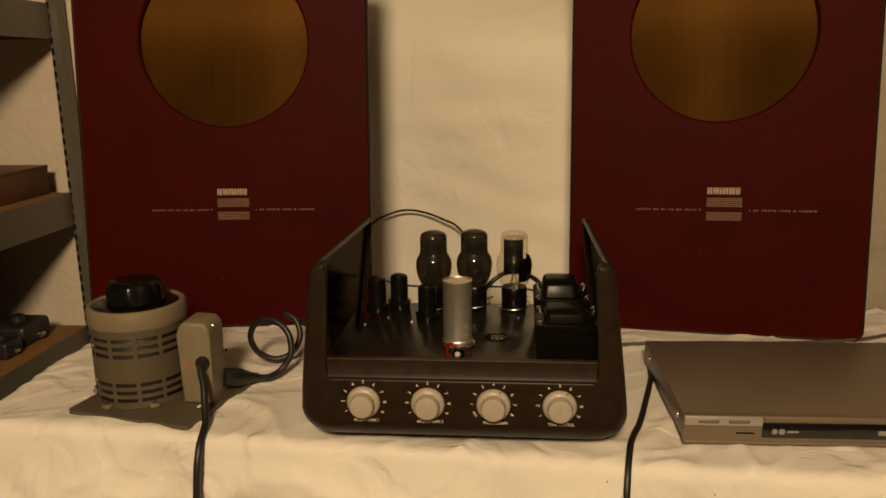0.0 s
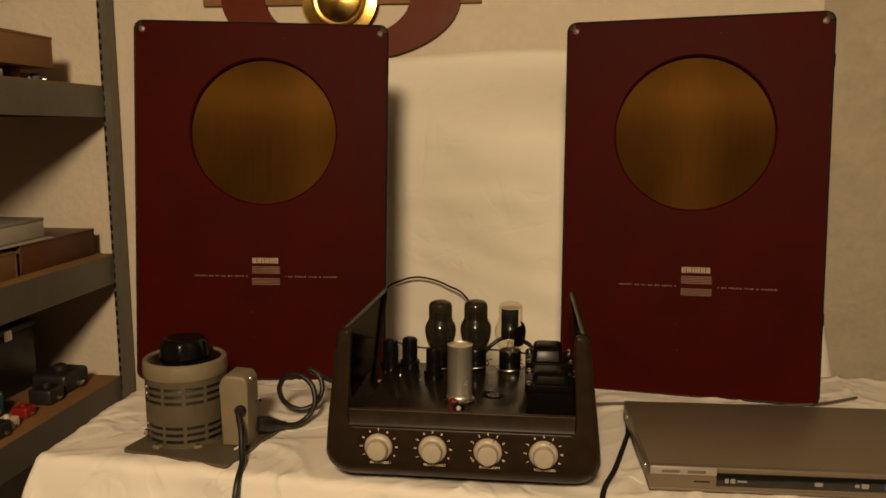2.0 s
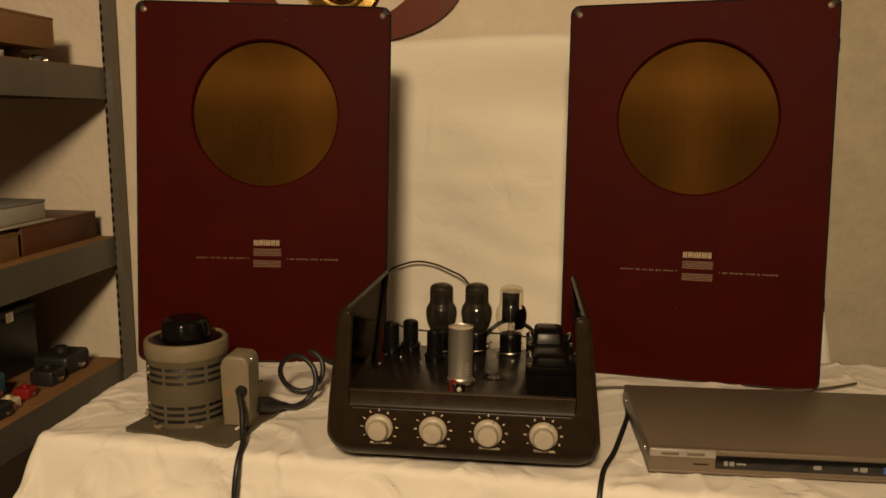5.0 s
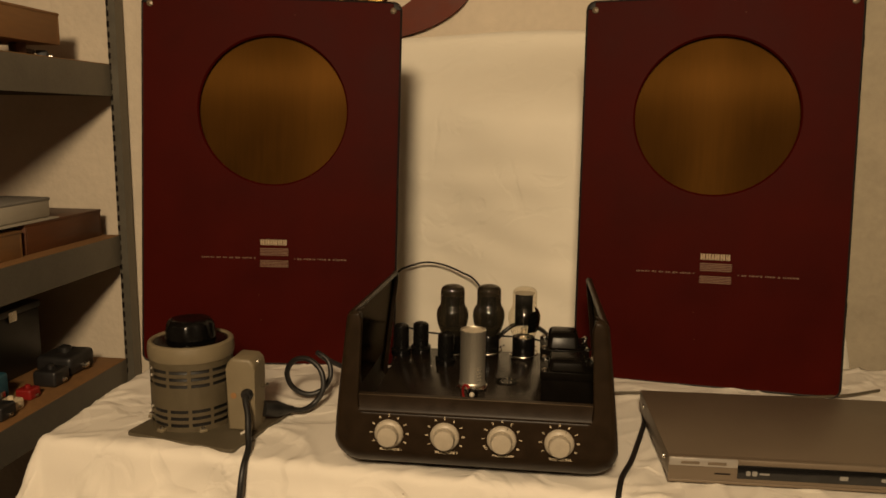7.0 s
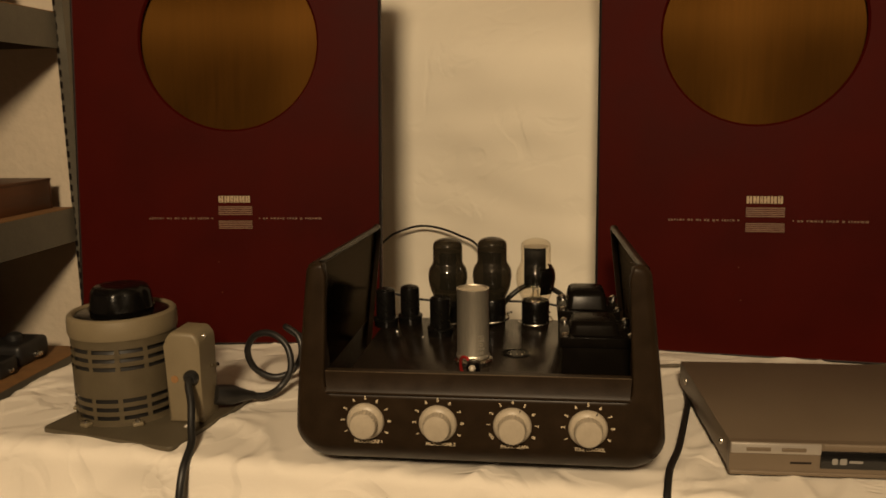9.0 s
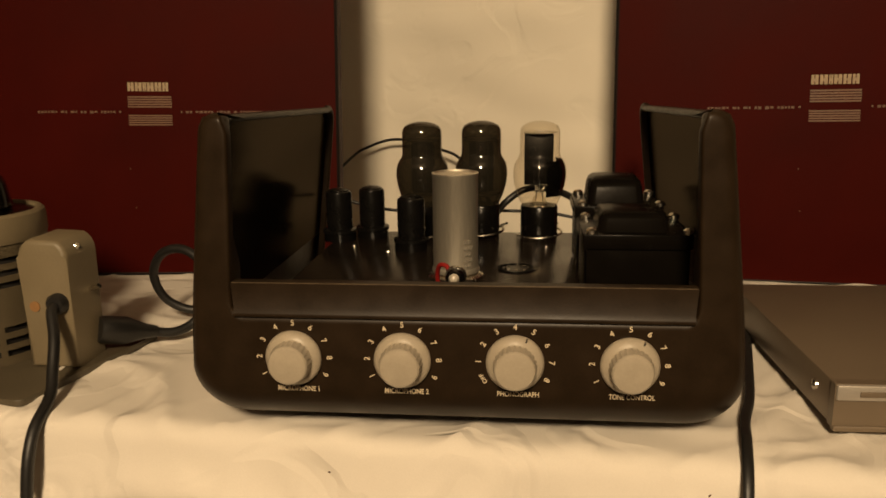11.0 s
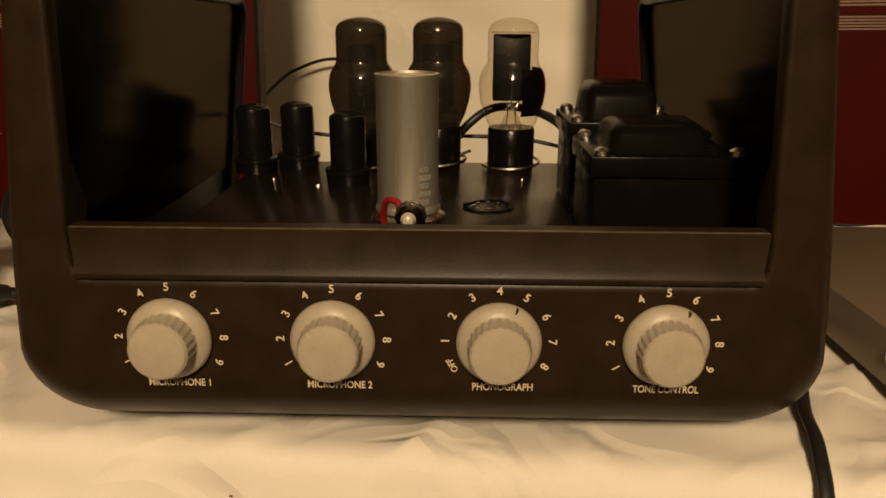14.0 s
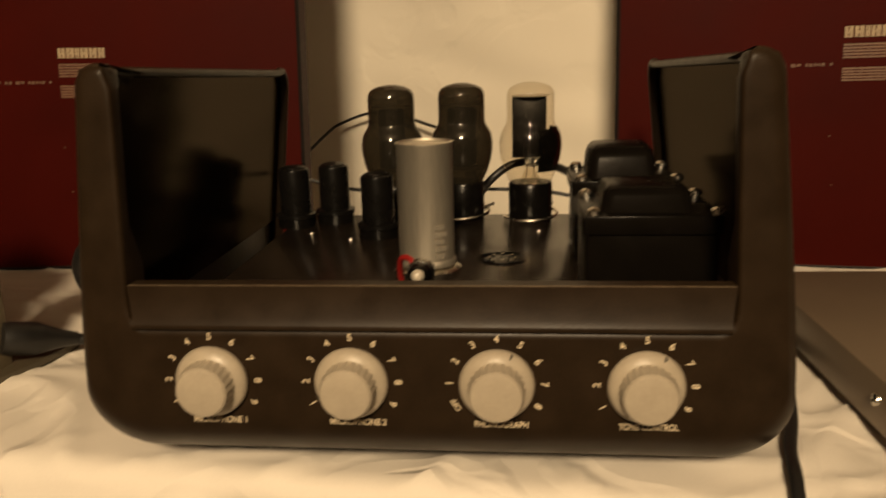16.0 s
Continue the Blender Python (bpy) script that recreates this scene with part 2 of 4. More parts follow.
def spline(points, steps=10):
    """A smooth way through the points."""
    p = [Vector(points[0]), *map(Vector, points), Vector(points[-1])]
    out = []
    for a, b, c, d in zip(p, p[1:], p[2:], p[3:]):
        for k in range(steps):
            t = k / steps
            out.append(0.5 * (2 * b + (c - a) * t + (2 * a - 5 * b + 4 * c - d) * t * t + (3 * b - a - 3 * c + d) * t ** 3))
    return out + [p[-1]]


def cable(points, radius, seg=10, flat=1.0, steps=10, bm=None):
    """A round (or flattened) cord along a smooth way."""
    bm = bm or bmesh.new()
    way = spline(points, steps)
    side, rings = Vector((1, 0, 0)), []
    for k, p in enumerate(way):
        t = (way[min(k + 1, len(way) - 1)] - way[max(k - 1, 0)]).normalized()
        side = (side - t * side.dot(t))
        side = side.normalized() if side.length > 1e-4 else t.orthogonal().normalized()
        up = t.cross(side)
        rings.append([bm.verts.new(p + radius * (math.cos(a) * side + flat * math.sin(a) * up)) for a in (2 * math.pi * j / seg for j in range(seg))])
    for a, b in zip(rings, rings[1:]):
        for j in range(seg):
            bm.faces.new((a[j], a[(j + 1) % seg], b[(j + 1) % seg], b[j]))
    bm.faces.new(rings[0]), bm.faces.new(rings[-1])
    return bm


def slab(outline, y0, y1, bevel=0.0, seg=3):
    """An outline in x and z given depth from y0 (front) to y1, its front rim rounded."""
    bm = bmesh.new()
    front = [bm.verts.new((x, y0, z)) for x, z in outline]
    back = [bm.verts.new((x, y1, z)) for x, z in outline]
    f = bm.faces.new(front)
    bm.faces.new(back[::-1])
    n = len(outline)
    for k in range(n):
        bm.faces.new((front[k], back[k], back[(k + 1) % n], front[(k + 1) % n]))
    if bevel:
        bmesh.ops.bevel(bm, geom=list(f.edges), offset=bevel, segments=seg, affect="EDGES", profile=0.5)
    return bm


def arc(cx, cz, r, a0, a1, n=8):
    return [(cx + r * math.cos(radians(a0 + (a1 - a0) * k / n)), cz + r * math.sin(radians(a0 + (a1 - a0) * k / n))) for k in range(n + 1)]


def rounded(x0, x1, z0, z1, r, n=6):
    return arc(x0 + r, z0 + r, r, 180, 270, n) + arc(x1 - r, z0 + r, r, 270, 360, n) + arc(x1 - r, z1 - r, r, 0, 90, n) + arc(x0 + r, z1 - r, r, 90, 180, n)


def writing(name, text, size, m, mat, parent, label="", width=None):
    """Raised printing in the built-in font, centred at m."""
    cu = bpy.data.curves.new(name, "FONT")
    cu.body, cu.size, cu.align_x, cu.align_y, cu.extrude, cu.offset = text, size, "CENTER", "CENTER", 0.00012, size * 0.012
    tmp = bpy.data.objects.new(name, cu)
    scene.collection.objects.link(tmp)
    bpy.context.view_layer.update()
    me = bpy.data.meshes.new_from_object(tmp)
    bpy.data.objects.remove(tmp)
    if width:
        xs = [v.co.x for v in me.vertices]
        k = width / (max(xs) - min(xs))
        for v in me.vertices:
            v.co.x *= k
    me.transform(m)
    me.materials.clear()
    me.materials.append(mat)
    ob = new(name, me)
    ob.parent = parent
    return tagged(ob, label)


UPRIGHT = Matrix.Rotation(radians(90), 4, "X")  # lays a lathe or printing on a face that looks along -y

# ---- the room ----
TABLE = 0.752
WALL_Y = 0.93


def structure(name, bm, mat, label):
    return tagged(part(name, bm, mat, None, smooth=False), label, name.split("_")[0], "", "structure")


structure("floor", box(-2.0, 2.2, -3.6, 1.05, -0.1, 0.0), M_FLOOR, "grey concrete floor of the room, darkened to limit bounced light")
structure("ceiling", box(-2.0, 2.2, -3.6, 1.05, 2.4, 2.5), M_CEIL, "unseen ceiling, darkened to limit bounced light")
structure("wall_north", box(-2.0, 0.715, WALL_Y, WALL_Y + 0.1, 0.0, 2.4), M_PLASTER, "rough cream plaster wall behind the table")
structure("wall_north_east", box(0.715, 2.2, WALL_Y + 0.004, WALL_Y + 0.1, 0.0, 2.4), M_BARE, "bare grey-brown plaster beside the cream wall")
# side and opposite walls are unseen; their dark finish only absorbs bounce
structure("wall_west", box(-2.1, -2.0, -3.6, WALL_Y, 0.0, 2.4), M_DARKWALL, "unseen side wall, darkened to limit bounced light")
structure("wall_east", box(2.2, 2.3, -3.6, WALL_Y, 0.0, 2.4), M_DARKWALL, "unseen side wall, darkened to limit bounced light")
structure("wall_south", box(-2.0, 2.2, -3.7, -3.6, 0.0, 2.4), M_DARKWALL, "unseen wall opposite the table, darkened to limit bounced light")


# ---- table and cloths ----
def table():
    t = thing("table", (0, 0, 0), label="wooden trestle table under a white cloth", category="table")
    bm = bmesh.new()
    c = [(-0.595, 0.058), (1.0, -0.055), (1.0, 0.545), (-0.595, 0.545)]
    lo, hi = [bm.verts.new((x, y, 0.715)) for x, y in c], [bm.verts.new((x, y, 0.744)) for x, y in c]
    bm.faces.new(lo[::-1]), bm.faces.new(hi)
    for k in range(4):
        bm.faces.new((lo[k], lo[(k + 1) % 4], hi[(k + 1) % 4], hi[k]))
    part("tabletop", bm, M_WOOD_LIGHT, t, smooth=False)
    for x in (-0.54, 0.92):
        for y in (0.12, 0.49):
            part("leg", box(x - 0.025, x + 0.025, y - 0.025, y + 0.025, 0.0, 0.715, 0.004), M_WOOD_LIGHT, t)


def edge_y(x):
    """The table's front edge, which runs a little askew."""
    return 0.058 - 0.0709 * (x + 0.595)


def crease(u, v):
    """Sharp little ridges where the cloth has been folded and pushed."""
    a = abs(noise.noise(Vector((u * 7 + 3 * v, v * 5 - 2 * u, 11))))
    b = abs(noise.noise(Vector((u * 13 - 9 * v, v * 11, 17))))
    return 0.0046 * max(0.0, 1 - a / 0.18) ** 2 + 0.0034 * max(0.0, 1 - b / 0.10) ** 2


SPECKS = ((-0.085, -0.035, 0.0010), (0.150, -0.030, 0.0011), (0.262, -0.035, 0.0012), (-0.175, -0.075, 0.0013), (0.205, -0.055, 0.0010))  # along the edge, past it, size


def table_cloth():
    bm = bmesh.new()
    depth = 0.545
    us = [-0.595 - 0.62 + 0.006 * k for k in range(370)]
    vs = [-0.70 + 0.006 * k for k in range(222)]
    grid = []
    for v in vs:
        row = []
        for u in us:
            e = edge_y(min(max(u, -0.595), 1.0))
            dx, dy = min(u + 0.595, 0.0), min(v, 0.0)
            drop = math.hypot(dx, dy)
            x, y, z = max(u, -0.595), e + max(v, 0.0), TABLE - 0.002
            w = noise.noise(Vector((u * 5, v * 5, 0.3))) * 0.0014 + noise.noise(Vector((u * 14 + 4 * v, v * 9, 2.3))) * 0.0009 + crease(u, v)
            z += w
            if drop > 0:
                r = 0.014
                a = min(drop / r, math.pi / 2)
                out, down = r * math.sin(a), r * (1 - math.cos(a)) + max(drop - r * math.pi / 2, 0) * 0.985
                h = max(drop - 0.02, 0)
                fold = math.sin(u * 21 + 2.5 * noise.noise(Vector((u * 4, v * 1.5, 7)))) * 0.5 + noise.noise(Vector((u * 9, v * 3.0 + u, 1))) + 0.6 * noise.noise(Vector((u * 22 + v * 14, v * 10 - u * 6, 4)))
                out += h * 0.10 + fold * min(h, 0.25) * 0.15 + min(h, 0.1) * 0.08 * noise.noise(Vector((u * 16, v * 16, 9)))
                side = abs(dx) / drop
                corner = min(abs(dx), abs(dy)) / drop
                out += corner * h * 0.5
                out += 2.2 * crease(u * 0.8, v * 0.8 + 3) * min(h * 20, 1)
                x += out * dx / drop
                y += out * dy / drop
                z -= down
                if side > 0.5:
                    x += -0.04 * min(h, 0.3)
            if y > depth + 0.004:
                z -= y - depth - 0.004
                y = depth + 0.004 + 0.01 * noise.noise(Vector((u * 12, v * 2, 5)))
            row.append(bm.verts.new((x, y, max(z, 0.02))))
        grid.append(row)
    for a, b in zip(grid, grid[1:]):
        for k in range(len(us) - 1):
            bm.faces.new((a[k], a[k + 1], b[k + 1], b[k]))
    spots = [(grid[round((v + 0.70) / 0.006)][round((u + 1.215) / 0.006)].co.copy(), r) for u, v, r in SPECKS]
    ob = part("tablecloth", bm, M_SHEET, angle=180)
    for k, (at, r) in enumerate(spots):
        m = Matrix.Translation(at + Vector((0, -0.0006, 0.0008))) @ Matrix.Rotation(radians(60 if at.z < TABLE - 0.008 else 10), 4, "X") @ Matrix.Rotation(0.7 * k, 4, "Z") @ Matrix.Diagonal((1, 0.5, 1, 1))
        part("speck", lathe([(r * 0.2, -0.0008), (r, 0.0), (r * 0.7, 0.0005), (0.0002, 0.0007)], 9, m), M_WOOD, ob, "small brown speck")
    tagged(ob, "creased white cotton cloth draped over the table", "tablecloth")
    md = ob.modifiers.new("thickness", "SOLIDIFY")
    md.thickness, md.offset = 0.0015, -1


def ramp(v, a, b):
    t = min(max((v - a) / (b - a), 0.0), 1.0)
    return t * t * (3 - 2 * t)


def hung_sheet():
    bm = bmesh.new()
    grid = []
    x0, z0, z1 = -0.60, 0.45, 1.38
    for j in range(71):
        row = []
        for k in range(111):
            u, v = k / 110, j / 70
            z = z0 + (z1 - z0) * v
            x = x0 + (0.725 + (0.783 - z) * 0.27 - x0) * u
            sag = min((1 - v) / 0.22, 1)
            near = ramp(x, -0.25, 0.20) - ramp(x, 0.32, 0.62)
            y = WALL_Y - 0.004 - (0.09 + 0.16 * near) * ramp(sag, 0, 1) + 0.011 * sag * noise.noise(Vector((x * 3 + z * 2, z * 6, 0))) + 0.006 * sag * noise.noise(Vector((x * 7 - z * 9, z * 16 + x * 5, 5)))
            y -= 0.004 * sag * max(0, math.sin((z * 1.0 + x * 0.35) * 38 + 2 * noise.noise(Vector((x * 4, z * 4, 3))))) * (0.5 + noise.noise(Vector((x * 5, z * 5, 8))))
            z += 0.006 * math.sin(x * 9 + 1) * (v > 0.98) + 0.02 * (x - 0) * v
            row.append(bm.verts.new((x + 0.006 * math.sin(z * 9), y, z)))
        grid.append(row)
    for a, b in zip(grid, grid[1:]):
        for k in range(110):
            bm.faces.new((a[k], a[k + 1], b[k + 1], b[k]))
    ob = part("hung_sheet", bm, M_HUNG, angle=180)
    tagged(ob, "white cotton sheet with faint creases hung on the wall", "sheet")
    md = ob.modifiers.new("thickness", "SOLIDIFY")
    md.thickness = 0.0015


table()
table_cloth()
hung_sheet()


# ---- loudspeakers ----
SPK_H = 0.642


def loudspeaker(width, hole_x, bx, latches=()):
    """Origin at the middle of the front's foot; the front looks along -y."""
    s = thing("loudspeaker", label="tall maroon leatherette loudspeaker cabinet with round brown grille", category="loudspeaker", group="pair of loudspeakers")
    w, r, cz = width / 2, 0.132, 0.4505
    outline = rounded(-w, w, 0.0, SPK_H, 0.014)
    # front board with a round hole through it
    bm = bmesh.new()
    n = 64
    ring = [(hole_x + r * math.cos(2 * math.pi * k / n), cz + r * math.sin(2 * math.pi * k / n)) for k in range(n)]
    outer = []
    for k in range(n):
        a = 2 * math.pi * k / n
        dx, dz = math.cos(a), math.sin(a)
        ts = [((w if dx > 0 else -w) - hole_x) / dx if abs(dx) > 1e-9 else 9, ((SPK_H if dz > 0 else 0) - cz) / dz if abs(dz) > 1e-9 else 9]
        t = min(ts)
        outer.append((hole_x + t * dx, cz + t * dz))
    for c in ((w, SPK_H), (-w, SPK_H), (-w, 0.0), (w, 0.0)):
        k = min(range(n), key=lambda i: (outer[i][0] - c[0]) ** 2 + (outer[i][1] - c[1]) ** 2)
        outer[k] = (c[0] * 0.99 + hole_x * 0.01, c[1] + (0.004 if c[1] == 0 else -0.004))
    a = [bm.verts.new((x, 0.0, z)) for x, z in ring]
    b = [bm.verts.new((x, 0.0, z)) for x, z in outer]
    c = [bm.verts.new((x, 0.016, z)) for x, z in ring]
    a2 = [bm.verts.new((hole_x + (x - hole_x) * 0.978, 0.0035, cz + (z - cz) * 0.978)) for x, z in ring]
    for k in range(n):
        j = (k + 1) % n
        bm.faces.new((a[k], a[j], b[j], b[k]))
        bm.faces.new((a[k], a2[k], a2[j], a[j]))
        bm.faces.new((a2[k], c[k], c[j], a2[j]))
    part("front_board", bm, M_RED, s, angle=25)
    shell = slab(outline, 0.002, 0.075)
    for f in [f for f in shell.faces if f.normal.y < -0.9 or abs(f.calc_center_median().y - 0.002) < 1e-4]:
        shell.faces.remove(f)
    part("body", shell, M_RED, s)
    part("back_board", slab(rounded(-w + 0.004, w - 0.004, 0.004, SPK_H - 0.004, 0.014), 0.065, 0.072), M_BLACK, s, "black back board")
    # rounded welt round the front
    loop = []
    for p, q in zip(outline, outline[1:] + outline[:1]):
        many = max(1, int(math.hypot(q[0] - p[0], q[1] - p[1]) / 0.02))
        loop += [(p[0] + (q[0] - p[0]) * k / many, 0.002, p[1] + (q[1] - p[1]) * k / many) for k in range(many)]
    part("edge_welt", cable(loop + [loop[0]], 0.0025, 8, steps=1), M_BLACK, s, "dark worn edge welt")
    disc = bmesh.new()
    rings = [[disc.verts.new((hole_x + q * r * math.cos(2 * math.pi * k / n), 0.0125 - 0.0065 * (1 - q * q), cz + q * r * math.sin(2 * math.pi * k / n))) for k in range(n)] for q in (1.0, 0.75, 0.5, 0.25)]
    mid = disc.verts.new((hole_x, 0.006, cz))
    for p, q in zip(rings, rings[1:]):
        for k in range(n):
            disc.faces.new((p[k], p[(k + 1) % n], q[(k + 1) % n], q[k]))
    for k in range(n):
        disc.faces.new((rings[-1][k], rings[-1][(k + 1) % n], mid))
    part("grille", disc, M_CLOTH, s, "brown-gold woven grille cloth")
    for x in (-w + 0.013, w - 0.013):
        part("corner_cap", lathe([(0.0001, 0.0), (0.0058, 0.0), (0.0052, 0.0014), (0.002, 0.0024), (0.0001, 0.0026)], 16, Matrix.Translation((x, 0.0, SPK_H - 0.014)) @ UPRIGHT, cap=False), M_EDGE, s, "worn metal corner stud")
        turn = 0 if x > 0 else 90
        cap = slab([(p, q) for p, q in arc(x, SPK_H - 0.013, 0.0135, turn, turn + 90, 8)] + [(x, SPK_H - 0.013)], -0.0012, 0.004, 0.0008)
        part("corner_plate", cap, M_BLACK, s, "dark rounded corner plate")
    for z in latches:
        lt = part("latch", box(w - 0.001, w + 0.006, 0.022, 0.050, z, z + 0.018, 0.0015), M_ZINC, s, "small metal latch")
        part("latch_tongue", box(w + 0.005, w + 0.009, 0.030, 0.042, z + 0.004, z + 0.026, 0.001), M_BLACK, lt)
    # maker's badge: a row of short blocks, two lined panels and a fine line across
    for k, wd in enumerate((0.007, 0.0075, 0.004, 0.0075, 0.0075, 0.0065)):
        x = bx - 0.0245 + (0.0, 0.0085, 0.0172, 0.0222, 0.0310, 0.0398)[k]
        m = bmesh.new()
        box(x, x + wd * 0.4, -0.0006, 0.0, 0.2135, 0.2235, bm=m)
        box(x + wd * 0.55, x + wd, -0.0006, 0.0, 0.2135, 0.2235, bm=m)
        box(x, x + wd, -0.0007, 0.0, 0.217, 0.2195, bm=m)
        part("badge_block", m, M_BADGE, s, "cream printed block", smooth=False)
    for z0, z1 in ((0.195, 0.209), (0.1745, 0.1875)):
        m = bmesh.new()
        rows = 5 if z1 - z0 > 0.012 else 4
        for k in range(rows):
            h = (z1 - z0) / rows
            box(bx - 0.025, bx + 0.025, -0.0005, 0.0, z0 + k * h, z0 + k * h + h * 0.6, bm=m)
        part("badge_panel", m, M_GOLD, s, "gold printed lines", smooth=False)
    rnd = random.Random(9)
    for k in range(3):
        x, z = rnd.uniform(-0.19, 0.19), rnd.choice((rnd.uniform(0.03, 0.16), rnd.uniform(0.24, 0.30), rnd.uniform(0.595, 0.625)))
        part("scuff", lathe([(0.0001, 0.0), (rnd.uniform(0.0008, 0.0014), 0.0), (0.0006, 0.0003), (0.0001, 0.0003)], 7, Matrix.Translation((x, -0.0001, z)) @ UPRIGHT @ Matrix.Diagonal((1, rnd.uniform(0.4, 1.4), 1, 1)), cap=False), M_GOLD_DIM, s, "small worn scuff")
    rnd = random.Random(4)
    for x0, x1 in ((-0.128, -0.035), (0.035, 0.128)):
        m, x = bmesh.new(), x0
        while x < x1:
            wd = rnd.uniform(0.0015, 0.0045)
            box(bx + x, bx + x + wd, -0.0005, 0.0, 0.1885 + rnd.uniform(-0.0004, 0.0004), 0.1912, bm=m)
            x += wd + rnd.choice((0.0012, 0.0012, 0.004))
        tagged(part("badge_line", m, M_GOLD_DIM, s, smooth=False), "worn line of small gold print", kind="stuff")
    return s


LEAN = 5.0
left_speaker = loudspeaker(0.447, 0.003, 0.008)
left_speaker.matrix_world = pose(-0.4015, 0.412, TABLE, -LEAN, 0.9, 8.0)
right_speaker = loudspeaker(0.425, 0.002, 0.014, (0.125, 0.555))
right_speaker.matrix_world = pose(0.352, 0.410, TABLE, -LEAN, -0.8, -9.5)


# ---- valve amplifier ----
CH = 0.828  # chassis top
AMP_BASE = TABLE


def amplifier():
    a = thing("valve_amplifier", label="brown enamelled valve amplifier with open top and four ivory knobs", category="amplifier")
    # front frame: low panel with two uprights, leaning inwards to the top
    half_lo, half_hi, top, r = 0.1745, 0.1555, 0.962, 0.034
    z0 = 0.7635

    def side_x(z):
        return half_lo + (half_hi - half_lo) * (z - 0.80) / (top - 0.80)

    # pairs of outer and inner points all along the U, from one top to the other
    outer = arc(side_x(0.95) - 0.012, 0.950, 0.012, 95, 5, 6) + [(side_x(z), z) for z in (0.94, 0.92, 0.90, 0.88, 0.86, 0.84, 0.82)]
    inner = [(0.1400 - 0.0005 * k, 0.9600 - 0.0017 * k) for k in range(7)] + [(0.1370 + 0.0050 * q, 0.948 - 0.102 * q) for q in (0.05, 0.2, 0.4, 0.6, 0.8, 0.93, 1.0)]
    outer += arc(half_lo - r, z0 + r, r, 0, -90, 10)
    inner += arc(0.1335, 0.8455, 0.008, 0, -90, 10)
    outer += [((half_lo - r) * (1 - k / 8), z0) for k in range(1, 9)]
    inner += [(0.1335 * (1 - k / 8), 0.8375) for k in range(1, 9)]
    outer += [(-x, z) for x, z in outer[-2::-1]]
    inner += [(-x, z) for x, z in inner[-2::-1]]
    bm = bmesh.new()
    rows = []
    for (ox, oz), (ix, iz) in zip(outer, inner):
        wide = math.hypot(ox - ix, oz - iz)
        low = min(max((0.86 - oz) / 0.10, 0.0), 1.0)
        ro, ri = 0.009 + 0.023 * low * low, 0.002
        row = [bm.verts.new((ox * 0.985, 0.045, oz + 0.002 * low - (0.006 if oz > 0.949 else 0.0)))]
        for f in (0, 0.012, 0.03, 0.055, 0.09, 0.13, 0.18, 0.24, 0.31, 0.4, 0.55, 0.75, 0.88, 0.94, 0.98, 1.0):
            do, di = f * wide, (1 - f) * wide
            y = -0.003
            if do < ro:
                y += ro - math.sqrt(max(ro * ro - (ro - do) ** 2, 0))
            if di < ri:
                y += ri - math.sqrt(max(ri * ri - (ri - di) ** 2, 0))
            row.append(bm.verts.new((ox + (ix - ox) * f, y, oz + (iz - oz) * f)))
        row.append(bm.verts.new((ix, 0.005 if iz > 0.87 else 0.016, iz)))
        rows.append(row)
    for p, q in zip(rows, rows[1:]):
        for k in range(len(p) - 1):
            bm.faces.new((p[k], p[k + 1], q[k + 1], q[k]))
    part("front_frame", bm, M_HAMMER, a, angle=60)
    # side walls: shallow pans with a rounded, turned-in rim along the top and the back
    path = [(0.010 + 0.285 * k / 10, 0.9605 - 0.0095 * k / 10) for k in range(11)] + [(0.298 + y, z) for y, z in arc(0.0, 0.933, 0.020, 80, 0, 6)] + [(0.318, z) for z in (0.90, 0.86, 0.82, 0.79, 0.772)]
    for s in (-1, 1):
        bm, ins = bmesh.new(), bmesh.new()
        rows, lining = [], []
        for k, (y, z) in enumerate(path):
            p, q = path[max(k - 1, 0)], path[min(k + 1, len(path) - 1)]
            ty, tz = q[0] - p[0], q[1] - p[1]
            ln = math.hypot(ty, tz)
            ny, nz = tz / ln, -ty / ln  # towards the middle of the pan
            row = []
            for dx, dn in ((0.0006, 0.010), (0.0006, 0.005), (0.0014, 0.0018), (0.0036, 0.0002), (0.0066, 0.0), (0.0090, 0.0010), (0.0102, 0.0030), (0.0096, 0.0046), (0.0080, 0.0054), (0.0040, 0.0056)):
                yy, zz = y + ny * dn, z + nz * dn
                row.append(bm.verts.new((s * (side_x(zz) - dx), yy, zz)))
            rows.append(row)
            lining.append((y + ny * 0.0052, z + nz * 0.0052))
        for p, q in zip(rows, rows[1:]):
            for k in range(len(p) - 1):
                bm.faces.new((p[k], p[k + 1], q[k + 1], q[k]))
        front = bm.verts.new((s * (side_x(0.82) - 0.0006), 0.010, 0.82))
        edge = [r2[0] for r2 in rows]
        bm.faces.new(edge[:-2] + [front])
        bm.faces.new(edge[-3:] + [bm.verts.new((s * (half_lo - 0.012), 0.300, z0 + 0.008)), bm.verts.new((s * (half_lo - 0.012), 0.020, z0 + 0.008)), front])
        wall = part("side_wall", bm, M_HAMMER, a, "brown outer wall with rounded rim", angle=60)
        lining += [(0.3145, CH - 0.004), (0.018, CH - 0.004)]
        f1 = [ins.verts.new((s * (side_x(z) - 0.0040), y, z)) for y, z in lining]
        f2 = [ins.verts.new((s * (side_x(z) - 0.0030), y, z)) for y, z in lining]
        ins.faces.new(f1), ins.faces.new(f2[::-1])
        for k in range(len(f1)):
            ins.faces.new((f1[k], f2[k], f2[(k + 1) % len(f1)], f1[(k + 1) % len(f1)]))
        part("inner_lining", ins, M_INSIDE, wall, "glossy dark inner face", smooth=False)
